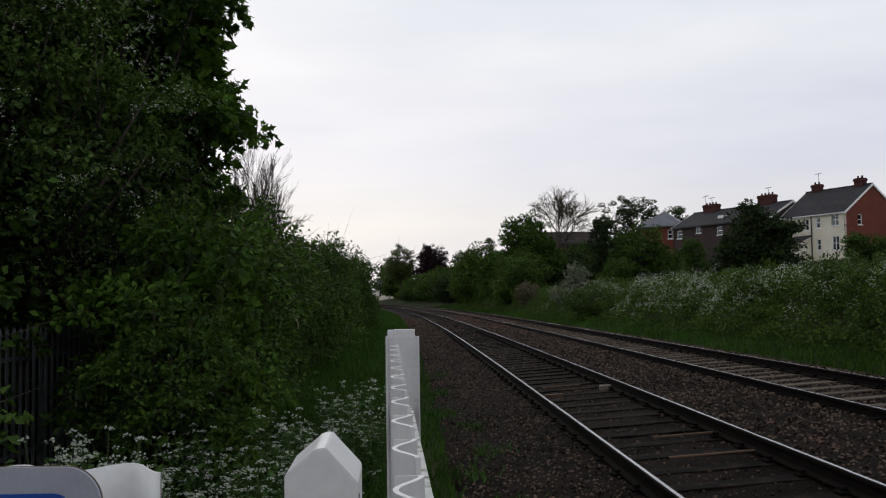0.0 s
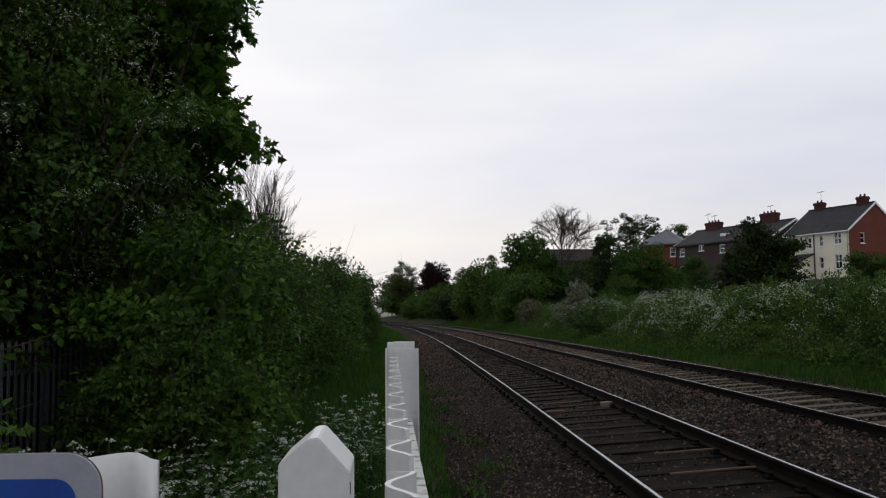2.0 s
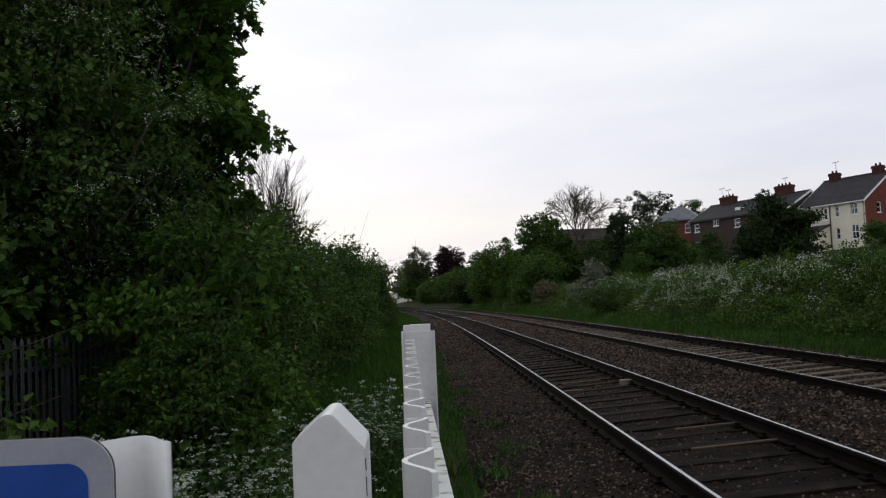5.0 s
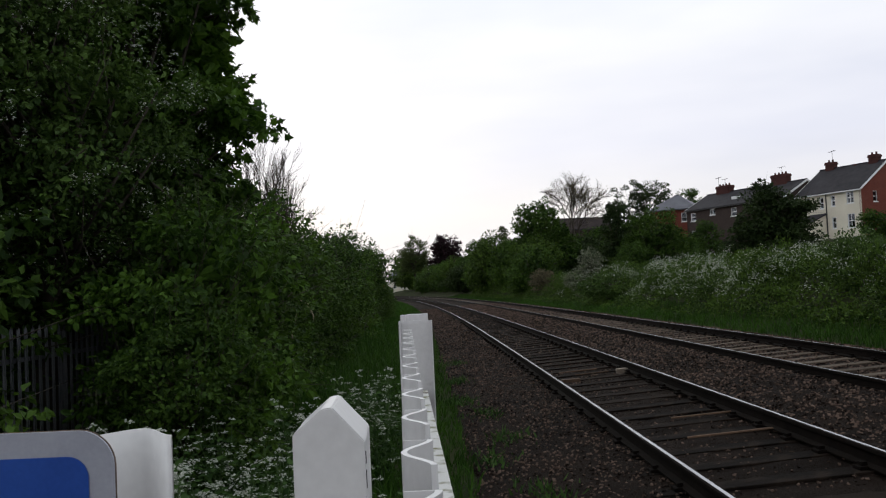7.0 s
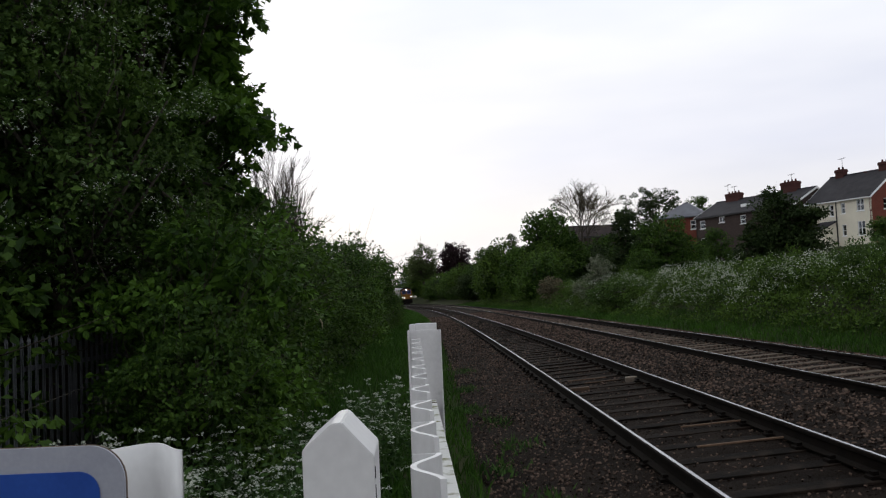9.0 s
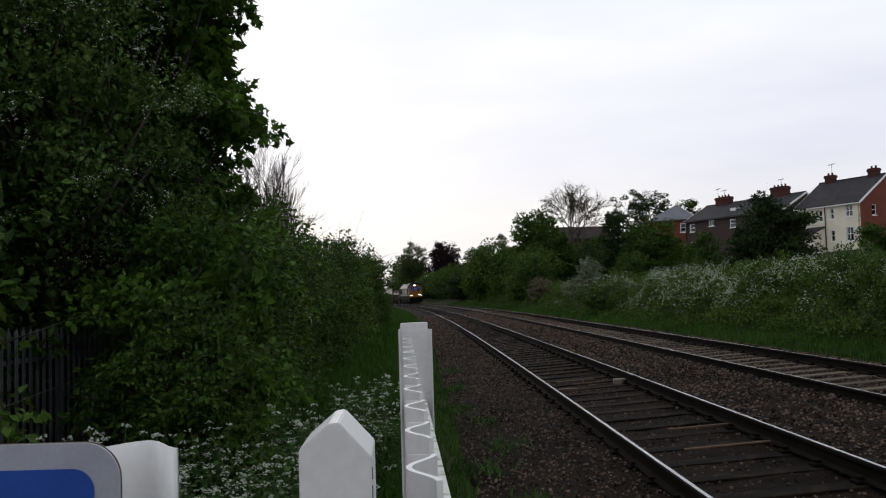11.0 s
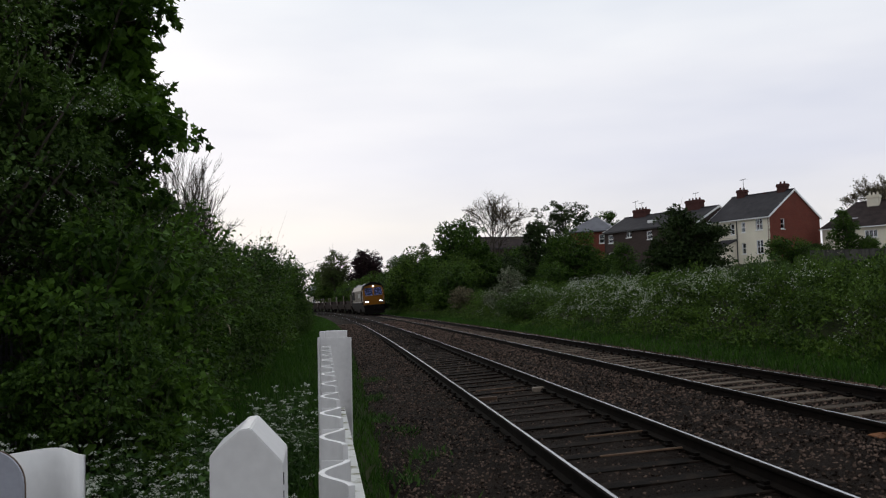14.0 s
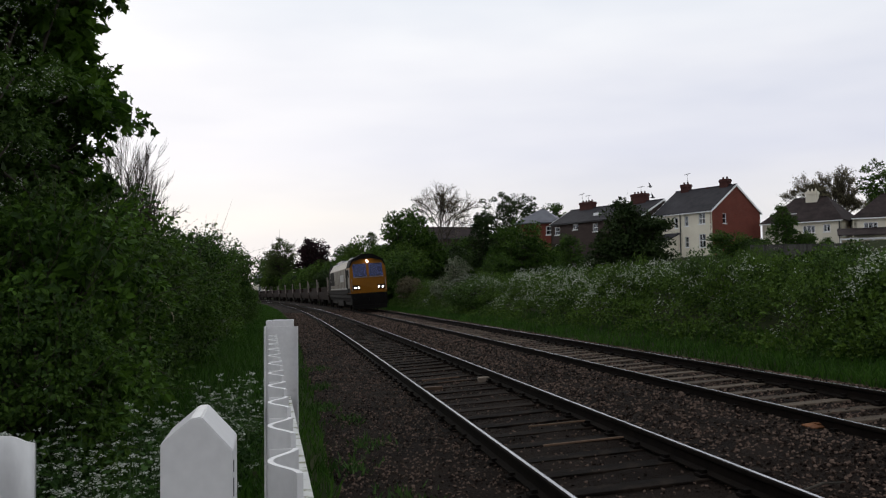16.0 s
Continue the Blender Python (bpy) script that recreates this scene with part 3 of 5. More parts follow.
def build_panel_fence():
    """Corrugated sheets in a steel frame that run beside the line to a channel post."""
    fence = thing("panel_fence", pose(0, 0, 0), "white painted corrugated steel panel fence with a mossy rail", "fence")
    y0, y1 = 0.62, 4.22

    def centre(y):
        return -0.068 - 0.061 * (y - 1.15)

    zb = ground_z(-0.2, 2.5)
    for k in range(-1, 11):
        far = 1.165 + 0.281 * k
        plan = []
        for i in range(49):
            s = i / 48
            d = s * 0.276
            x = 0.0165 if d > 0.165 else 0.0165 * math.cos(2 * math.pi * min(1.0, d / 0.165))
            plan.append((x, far - d))
        verts, faces = [], []
        for i, (x, y) in enumerate(plan):
            x0, yy = plan[max(0, i - 1)]
            x2, y2 = plan[min(len(plan) - 1, i + 1)]
            nx, ny = y2 - yy, x0 - x2
            q = math.hypot(nx, ny)
            top = 1.2638 + 0.0113 * (y - 1.16) - (0.07 if x > 0.0164 and i > 28 else 0.0)
            for s in (-0.0036, 0.0036):
                verts += [(centre(y) + x + s * nx / q, y + s * ny / q, zb), (centre(y) + x + s * nx / q, y + s * ny / q, top)]
        for i in range(len(plan) - 1):
            a, b = i * 4, (i + 1) * 4
            faces += [(a, a + 1, b + 1, b), (a + 2, b + 2, b + 3, a + 3), (a + 1, a + 3, b + 3, b + 1), (a, b, b + 2, a + 2)]
        e = len(verts) - 4
        faces += [(0, 2, 3, 1), (e, e + 1, e + 3, e + 2)]
        slat = raw("wavy_slat", verts, faces, "white", fence, smooth=False)
        c = centre(far + 0.004)
        part("flange", boxes((c - 0.017, far + 0.003, zb, c + 0.0165, far + 0.0048, 1.2625 + 0.0113 * (far - 1.16))), "white", slat)
    bm = bmesh.new()
    a, b = centre(y0), centre(y1)
    for z, w in ((1.0, 0.065), (0.28, 0.06)):
        vs = [bm.verts.new(p) for p in ((a + 0.018, y0, z - 0.05), (a + 0.018 + w, y0, z - 0.05), (a + 0.018 + w, y0, z), (a + 0.018, y0, z), (b + 0.018, y1, z - 0.05), (b + 0.018 + w, y1, z - 0.05), (b + 0.018 + w, y1, z), (b + 0.018, y1, z))]
        for f in ((0, 1, 2, 3), (4, 7, 6, 5), (0, 4, 5, 1), (1, 5, 6, 2), (2, 6, 7, 3), (3, 7, 4, 0)):
            bm.faces.new([vs[k] for k in f])
        bmesh.ops.recalc_face_normals(bm, faces=bm.faces[:])
    part("rail_bar", bm, "mossy", fence, "flat white rail stained with moss")
    bm = boxes((b + 0.022, y1 - 0.13, 0.99, b + 0.09, y1 - 0.118, 1.003))
    part("joint_strip", bm, "chip", fence)
    post = part("channel_post", channel_bm(zb - 0.1), "white", fence)
    part("post_cap", boxes((-0.286, 4.262, 1.25, -0.262, 4.34, 1.350, 0.002), (-0.259, 4.262, 1.25, -0.16, 4.34, 1.352, 0.002), (-0.262, 4.264, 1.25, -0.259, 4.338, 1.345)), "white", post)


def build_sign_panel():
    """A short wavy sheet with a blue sign bolted to it, to the left of the post."""
    panel = thing("wavy_panel", pose(0, 0, 0), "white painted wavy steel panel with a rounded edge", "panel")
    verts, faces = [], []
    n = 120
    zb = ground_z(-0.5, 0.9) - 0.05
    x0, x1 = -1.05, -0.286
    for i in range(n + 1):
        x = x0 + (x1 - x0) * i / n
        y = 0.898 + 0.028 * math.cos(2 * math.pi * (x + 0.334) / 0.105)
        top = 1.325
        for s in (-0.002, 0.002):
            verts += [(x, y + s, zb), (x, y + s, top)]
    for i in range(n):
        a, b = i * 4, (i + 1) * 4
        faces += [(a, b, b + 1, a + 1), (a + 2, a + 3, b + 3, b + 2), (a + 1, b + 1, b + 3, a + 3), (a, a + 2, b + 2, b)]
    faces += [(n * 4, n * 4 + 1, n * 4 + 3, n * 4 + 2)]
    raw("sheet", verts, faces, "white", panel, smooth=True)
    part("bottom_rail", boxes((x0, 0.852, 0.2, x1, 0.868, 0.26, 0.003)), "white", panel)

    sign = thing("blue_sign", pose(0, 0, 0), "grey-bordered blue sign plate with rounded corners", "sign")

    def plate(x_left, x_right, z_top, z_low, r, y, t):
        pts = []
        for cx, cz, a0 in ((x_right - r, z_top - r, 0), (x_left + r, z_top - r, 90), (x_left + r, z_low + r, 180), (x_right - r, z_low + r, 270)):
            for k in range(9):
                a = radians(a0 + k * 11.25)
                pts.append((cx + r * math.cos(a), cz + r * math.sin(a)))
        return prism(bmesh.new(), pts, y, y - t)

    part("plate", plate(-0.93, -0.3315, 1.3365, 0.94, 0.033, 0.847, 0.003), "sign_grey", sign)
    part("edge_trim", plate(-0.9305, -0.331, 1.3369, 0.9395, 0.0334, 0.8495, 0.0023), "chip", sign, "dark weathered plate edge")
    part("face", plate(-0.905, -0.3545, 1.3135, 0.965, 0.02, 0.8435, 0.0012), "sign_blue", sign, "plain blue sign face")


def build_palisade():
    fence = thing("palisade_fence", pose(0, 0, 0), "galvanised steel palisade fence half hidden by leaves", "fence")
    g = -0.34
    bm = boxes((-0.033, -0.004, 0.0, -0.012, 0.004, 1.62), (-0.012, 0.004, 0.0, 0.012, 0.012, 1.62), (0.012, -0.004, 0.0, 0.033, 0.004, 1.62))
    for s in (-0.022, 0.0, 0.022):
        cylinder(bm, (s, 0.002, 1.62), (s * 1.2, 0.002, 1.70 - abs(s) * 1.2), 0.011, 0.001, 4)
    mesh = bpy.data.meshes.new("pale")
    bm.to_mesh(mesh)
    bm.free()
    mesh.materials.append(M["galv"])
    y = 7.0
    while y < 15.5:
        p = new("pale", mesh)
        p.parent = fence
        p.matrix_basis = pose(-4.4, y, g - 0.05, 0, 0, 90)
        y += 0.15
    for z in (0.30, 1.28):
        part("fence_rail", boxes((-4.44, 6.9, g + z, -4.415, 15.5, g + z + 0.05)), "galv", fence)
    for y in (7.3, 10.05, 12.8):
        part("fence_post", boxes((-4.50, y, g - 0.2, -4.445, y + 0.1, g + 1.55)), "galv", fence)


# ---- plants near the fence ----
def umbel(rng, verts, faces, c, r, florets):
    """A domed head of small florets that face every way."""
    for k in range(florets):
        d = rng.normal(0, 1, 3)
        d /= np.linalg.norm(d)
        p = np.array(c) + d * r * rng.uniform(0.5, 1.0) * [1, 1, 0.6]
        n = d + rng.normal(0, 0.5, 3)
        n /= np.linalg.norm(n)
        s1 = np.cross(n, [0.3, 0.2, 0.93])
        s1 /= np.linalg.norm(s1)
        s2 = np.cross(n, s1)
        s = r * rng.uniform(0.28, 0.5)
        b = len(verts)
        for i in range(4):
            g = math.pi * i / 2 + k
            verts.append(p + s * (math.cos(g) * s1 + math.sin(g) * s2))
        faces.append((b, b + 1, b + 2, b + 3))


def cow_parsley(seed, height):
    rng = np.random.default_rng(seed)
    plant = thing("cow_parsley", pose(0, 0, -50), "cow parsley in white flower among long grass", "wildflower", "cow parsley by the fence")
    paths, lp, ld = [], [], []
    heads = []
    for s in range(rng.integers(3, 6)):
        top = np.array([rng.normal(0, 0.14), rng.normal(0, 0.14), height * rng.uniform(0.75, 1.05)])
        mid = top * [0.35, 0.35, 0.5] + rng.normal(0, 0.02, 3)
        paths.append([((0, 0, 0), 0.005), (mid, 0.004), (top, 0.002)])
        for b in range(rng.integers(2, 5)):
            st = mid * 0.9 + (top - mid) * rng.uniform(-0.15, 0.95)
            e = st + np.array([rng.normal(0, 0.10), rng.normal(0, 0.10), rng.uniform(-0.05, 0.22)])
            paths.append([(st, 0.0022), ((st + e) / 2 + rng.normal(0, 0.008, 3), 0.0018), (e, 0.0012)])
            heads.append(e)
        heads.append(top)
        for _ in range(60):
            k = rng.uniform(0.05, 0.85)
            lp.append(top * [k, k, k] + rng.normal(0, 0.09, 3) * [1, 1, 0.6])
            ld.append(rng.normal(0, 1, 3) * [1, 1, 0.3])
    raw("stems", *tubes(paths, 4), "stem", plant)
    v, f = leaves(rng, np.array(lp), np.array(ld), 0.06, "tuft", 0.2)
    raw("foliage", v, f, "weed", plant)
    for h in heads:
        verts, faces = [], []
        for k in range(10):
            a = rng.uniform(0, 6.28)
            q = 0.037 * math.sqrt(rng.uniform(0.02, 1))
            umbel(rng, verts, faces, h + np.array([q * math.cos(a), q * math.sin(a), -12 * q * q + rng.normal(0, 0.006)]), 0.0095, 8)
        raw("flower_head", verts, faces, "blossom", plant, kind="stuff")
    return plant


def build_left_plants():
    rng = np.random.default_rng(11)
    kinds = [cow_parsley(30 + k, h) for k, h in enumerate((0.85, 0.98, 0.75, 1.05, 0.9))]
    used = set()
    spots = []
    for _ in range(64):
        y = rng.uniform(3.4, 9.5)
        spots.append((rng.uniform(-2.35, -0.65), y, 1.0))
    for _ in range(42):
        spots.append((rng.uniform(-2.7, -0.95), rng.uniform(3.7, 6.0), 0.84))
    for _ in range(30):
        spots.append((rng.uniform(-2.2, -1.0) + 0.2, rng.uniform(4.0, 6.2), 1.0))
    for _ in range(14):
        spots.append((rng.uniform(-1.6, -0.6), rng.uniform(9, 13), 0.85))
    for i, (x, y, s) in enumerate(spots):
        k = i % 5
        m = Matrix.Translation((x, y, ground_z(x, y) - 0.02)) @ pose(0, 0, 0, rng.uniform(-6, 6), rng.uniform(-6, 6), rng.uniform(0, 360)) @ Matrix.Diagonal((s, s, s * rng.uniform(0.58, 1.1), 1))
        if k not in used:
            kinds[k].matrix_basis = m
            used.add(k)
        else:
            copy_thing(kinds[k], m)


def grass(name, label, seed, n, place, height, width, mat="grass"):
    rng = np.random.default_rng(seed)
    verts, faces = [], []
    for _ in range(n):
        x, y, s = place(rng)
        h = height * rng.uniform(0.45, 1.2) * s
        a = rng.uniform(0, 6.28)
        w = width * rng.uniform(0.7, 1.3)
        z = ground_z(x, y) - 0.03
        lean = rng.normal(0, 0.35, 2) * h
        c, d = math.cos(a) * w, math.sin(a) * w
        b = len(verts)
        verts += [(x - c, y - d, z), (x + c, y + d, z), (x + lean[0] * 0.4 + c * 0.7, y + lean[1] * 0.4 + d * 0.7, z + h * 0.6), (x + lean[0] * 0.4 - c * 0.7, y + lean[1] * 0.4 - d * 0.7, z + h * 0.6), (x + lean[0], y + lean[1], z + h * 0.97)]
        faces += [(b, b + 1, b + 2, b + 3), (b + 3, b + 2, b + 4)]
    tagged(raw(name, verts, faces, mat), label, "grass", kind="stuff")


def left_strip(rng):
    y = 2.5 + 190 * rng.uniform(0, 1) ** 2.6
    u0 = -4.6 if y > 9 else -4.8
    u = rng.uniform(u0, -1.7)
    return line_x(y) + u, y, 1.0 if u < -2.0 else 0.6


def right_strip(rng):
    y = 12 + 140 * rng.uniform(0, 1) ** 1.7
    return line_x(y) + rng.uniform(6.45, 8.6), y, 1.0


def tufts(rng):
    k = rng.integers(0, 9)
    cy, cu = ((6.6, -1.35), (7.6, -1.15), (9.2, -1.5), (10.5, -1.2), (12.5, -1.3), (14.0, -1.6), (5.6, -1.5), (17.0, -1.5), (21, -1.4))[k]
    y = cy + rng.normal(0, 0.28)
    return line_x(y) + cu + rng.normal(0, 0.12), y, 0.6


def thicket(x, y, u):
    """How high the brambles stand over the bank: steep at the foot, in uneven domes, thinner towards the gardens."""
    foot = max(0.0, min(1.0, (u - 7.5 - 0.6 * noise.noise((x * 0.5, y * 0.5, 6.0))) / 1.3))
    dome = 0.28 + 2.7 * abs(noise.noise((x * 0.36, y * 0.3, 3.1))) + 1.1 * abs(noise.noise((x * 0.95, y * 0.85, 8.0)))
    return max(0.1, foot * min(1.45, dome) * max(0.4, min(1.0, 1 - (u - 10.5) * 0.2)))


def bank_foliage():
    """Brambles, nettles and flowering weeds that cover the bank beyond the far track."""
    rng = np.random.default_rng(17)
    n = 9500
    y = 14 + 116 * rng.uniform(0, 1, n) ** 1.7
    u = rng.uniform(7.6, 18, n)
    c = []
    for a, b in zip(u, y):
        x = line_x(b) + a
        c.append((x, b, ground_z(x, b) + thicket(x, b, a) * rng.uniform(0.25, 1.0) ** 0.45))
    p, d = clumps(rng, c, rng.uniform(0.2, 0.42, n), 28, 0.5)
    d[:, 2] += 0.4
    v, f = leaves(rng, p, d, 0.092, "tuft", 0.2, 0.5)
    tagged(raw("bank_undergrowth", v, f, "bramble"), "dense green brambles and weeds covering the railway bank", "undergrowth", kind="stuff")
    verts, faces = [], []
    k = 0
    while k < 7000:
        k += 0.2
        b = 16 + 62 * rng.uniform() ** 1.5
        a = rng.uniform(8.0, 15)
        x = line_x(b) + a
        mass = 0.8 * noise.noise((x * 0.35 + 4, b * 0.22, 5.0)) + 0.8 * noise.noise((x * 0.9, b * 0.9, 1.0))
        mass += 0.95 * math.exp(-((b - 33) / 8) ** 2 - ((a - 9.4) / 1.5) ** 2) + 0.7 * math.exp(-((b - 45) / 4) ** 2 - ((a - 9.2) / 1.2) ** 2)
        mass -= 0.02 * max(0.0, min(1.0, (27 - b) / 5)) + 0.55 * max(0.0, (a - 10.0) / 3)
        if mass < 0.16 + rng.uniform(0, 0.5):
            continue
        k += 0.8
        z = ground_z(x, b) + thicket(x, b, a) + rng.uniform(-0.15, 0.3)
        for _ in range(rng.integers(2, 6)):
            umbel(rng, verts, faces, (x + rng.normal(0, 0.07), b + rng.normal(0, 0.07), z + rng.normal(0, 0.04)), rng.uniform(0.011, 0.028), 5)
    tagged(raw("bank_flowers", verts, faces, "blossom"), "white cow parsley heads scattered over the bank", "wildflowers", kind="stuff")


# ---- trees and hedges ----
def build_left_trees():
    tree("sycamore_tree", "sycamore in full dark green leaf overhanging the fence", "tree", 3, pose(-5.5, 12.2, ground_z(-5.4, 12.2)), 2.6,
         [(0.2, 0.0, 7.6, 2.55, 3.0, 4.2), (-0.05, 0.2, 4.2, 2.4, 2.8, 2.4), (-2.4, -0.6, 5.5, 2.6, 2.4, 3.6), (2.05, 0.0, 5.5, 0.75, 0.8, 0.5), (2.35, 0.0, 4.35, 0.75, 0.8, 0.36), (2.05, 0.1, 4.95, 0.6, 0.8, 0.34), (1.85, 0.0, 4.7, 0.75, 0.9, 0.7), (1.85, 0.0, 5.9, 0.75, 0.9, 0.6), (1.6, 0.0, 3.9, 0.6, 0.9, 0.6), (1.85, 0.0, 3.3, 0.7, 0.8, 0.55), (1.4, 0.2, 2.8, 0.9, 1.0, 0.6), (2.05, 0.1, 6.4, 0.75, 0.8, 0.5)],
         470, 135, 0.48, 0.12, "sycamore", "lobed", 0.2, core=9000)
    tree("hawthorn_tree", "hawthorn tree speckled with white may blossom", "tree", 4, pose(-5.2, 10.6, ground_z(-5.2, 10.6)), 1.9,
         [(0.5, -0.6, 3.8, 1.7, 1.7, 1.6), (0.0, -0.3, 5.4, 1.6, 1.5, 1.6), (1.0, -0.2, 3.2, 1.2, 1.3, 0.8)], 190, 180, 0.46, 0.066, "hawthorn", "oval", 0.12, stems=2, core=3500)
    rng = np.random.default_rng(8)
    verts, faces = [], []
    for c in in_ellipsoids(rng, [(0.5, -0.6, 3.9, 1.9, 1.9, 1.8), (0.0, -0.3, 5.5, 1.85, 1.7, 1.8)], 300, 0.97):
        run = rng.normal(0, 1, 3) * [0.2, 0.2, 0.03]
        for s in np.linspace(-1, 1, 19):
            umbel(rng, verts, faces, c + run * s + rng.normal(0, 0.018, 3) + [0, 0, -0.1 * s * s], rng.uniform(0.007, 0.015), 4)
    may = bpy.data.objects["hawthorn_tree"]
    raw("blossom", verts, faces, "blossom", may, "small white may blossom")
    # the hedge that follows the line
    kinds = []
    for k, (leaf, shape, size) in enumerate((("hazel", "tuft", 0.09), ("hawthorn", "tuft", 0.066), ("hazel", "oval", 0.10), ("sycamore", "oval", 0.11))):
        kinds.append(tree("hedge_shrub", "dense leafy hedge shrub beside the railway", "shrub", 60 + k, pose(0, 0, -60), 0.6,
                          [(0, 0, 1.9, 1.25, 1.5, 1.5), (0.2, 0.3, 1.0, 1.25, 1.5, 0.95), (-0.4, -0.3, 2.5, 1.0, 1.2, 1.1)], 95, 95, 0.42, size, leaf, shape, 0.06, "hedge along the line", twigs=1, stems=3, core=700))
    rng = np.random.default_rng(9)
    used = set()
    rows = [(u, y, s) for u, y, s in (
        (-6.6, 5.0, 1.0), (-4.5, 9.4, 0.78), (-4.25, 8.1, 0.5), (-4.3, 9.0, 0.6), (-4.55, 10.6, 0.85), (-4.9, 12.0, 0.95), (-5.6, 13.4, 1.1), (-4.9, 14.2, 0.95), (-5.9, 16.0, 1.15), (-5.0, 16.6, 0.9),
        (-5.2, 18.8, 1.0), (-6.2, 19.8, 1.3), (-5.0, 21.4, 0.95), (-5.9, 23.0, 1.28), (-5.2, 24.6, 1.0), (-6.1, 26.6, 1.3), (-5.2, 28.2, 0.95), (-5.6, 31, 1.25), (-5.5, 34, 1.27),
        (-5.6, 37.5, 1.38), (-5.4, 40, 1.5), (-5.5, 43, 1.46), (-5.7, 45, 1.42), (-5.6, 49, 1.42), (-5.7, 54, 1.42), (-5.7, 60, 1.25), (-5.8, 67, 1.15), (-6, 75, 1.05), (-6, 84, 1.1), (-6.2, 94, 1.1), (-6.4, 106, 1.1), (-6.8, 120, 1.2), (-7, 136, 1.3), (-7, 155, 1.3),
        (-4.5, 46, 0.5), (-4.4, 52, 0.65), (-4.3, 58, 0.62), (-4.3, 64, 0.56), (-4.3, 71, 0.52), (-7.6, 1.5, 1.1), (-7.4, 3.4, 1.0), (-7.9, 8.2, 1.5), (-7.9, 10.6, 1.4), (-7.9, 12.8, 1.5), (-8.4, 6, 1.5), (-9, 10, 1.5), (-9, 15, 1.4), (-9.2, 21, 1.3), (-9.2, 28, 1.3), (-9, 36, 1.3), (-9, 46, 1.3), (-9.4, 60, 1.3))]
    for i, (u, y, s) in enumerate(rows):
        x = line_x(y) + u
        k = (i * 7 + i // 3) % 4
        m = Matrix.Translation((x, y, ground_z(x, y))) @ pose(0, 0, 0, 0, 0, rng.uniform(0, 360)) @ Matrix.Diagonal((s, s, s * rng.uniform(0.9, 1.06), 1))
        if k not in used:
            kinds[k].matrix_basis = m
            used.add(k)
        else:
            copy_thing(kinds[k], m)


def bare_tree(name, label, seed, x, y, h, w, r, levels=4, stems=5, lean=0.1, buds=0, bud_size=0.1, first=0.36, rise=0.16):
    """A tree before its leaves: limbs that fork and fork again, with opening buds at the tips if asked."""
    rng = np.random.default_rng(seed)
    root = thing(name, pose(x, y, ground_z(x, y)), label, "tree")
    paths, tips = [], []

    def grow(p, d, length, rad, level):
        e = p + d * length
        mid = (p + e) / 2 + rng.normal(0, 0.05, 3) * length
        rad = max(rad, r * 0.09)
        paths.append([(p, rad), (mid, rad * 0.86), (e, rad * 0.72)])
        if level <= 1:
            tips.extend((mid, e))
        if level == 0:
            return
        for k in range(3 if level > 1 else 4):
            nd = d + rng.normal(0, 0.42, 3) * [w, w, 0.5] + [0, 0, rise]
            nd /= np.linalg.norm(nd)
            start = p + (e - p) * (1.0 if k == 0 else rng.uniform(0.5, 1.0))
            grow(start, nd, length * rng.uniform(0.6, 0.85), rad * (0.72 if k == 0 else 0.58), level - 1)

    for k in range(stems):
        d = np.array([rng.normal(0, lean), rng.normal(0, lean), 1.0])
        foot = np.array([rng.normal(0, 0.25), rng.normal(0, 0.25), -0.2]) if stems > 1 else np.array([0, 0, -0.2])
        grow(foot, d / np.linalg.norm(d), h * first, r, levels)
    raw("trunk", *tubes(paths, 4), "bark", root, "bare grey branches and fine twigs")
    if buds:
        tips = np.repeat(np.array(tips), buds, 0)
        v, f = leaves(rng, tips + rng.normal(0, 0.16, tips.shape), rng.normal(0, 1, tips.shape), bud_size, "tuft")
        raw("young_foliage", v, f, "bud", root, "small opening buds and leaves", kind="stuff")
    return root


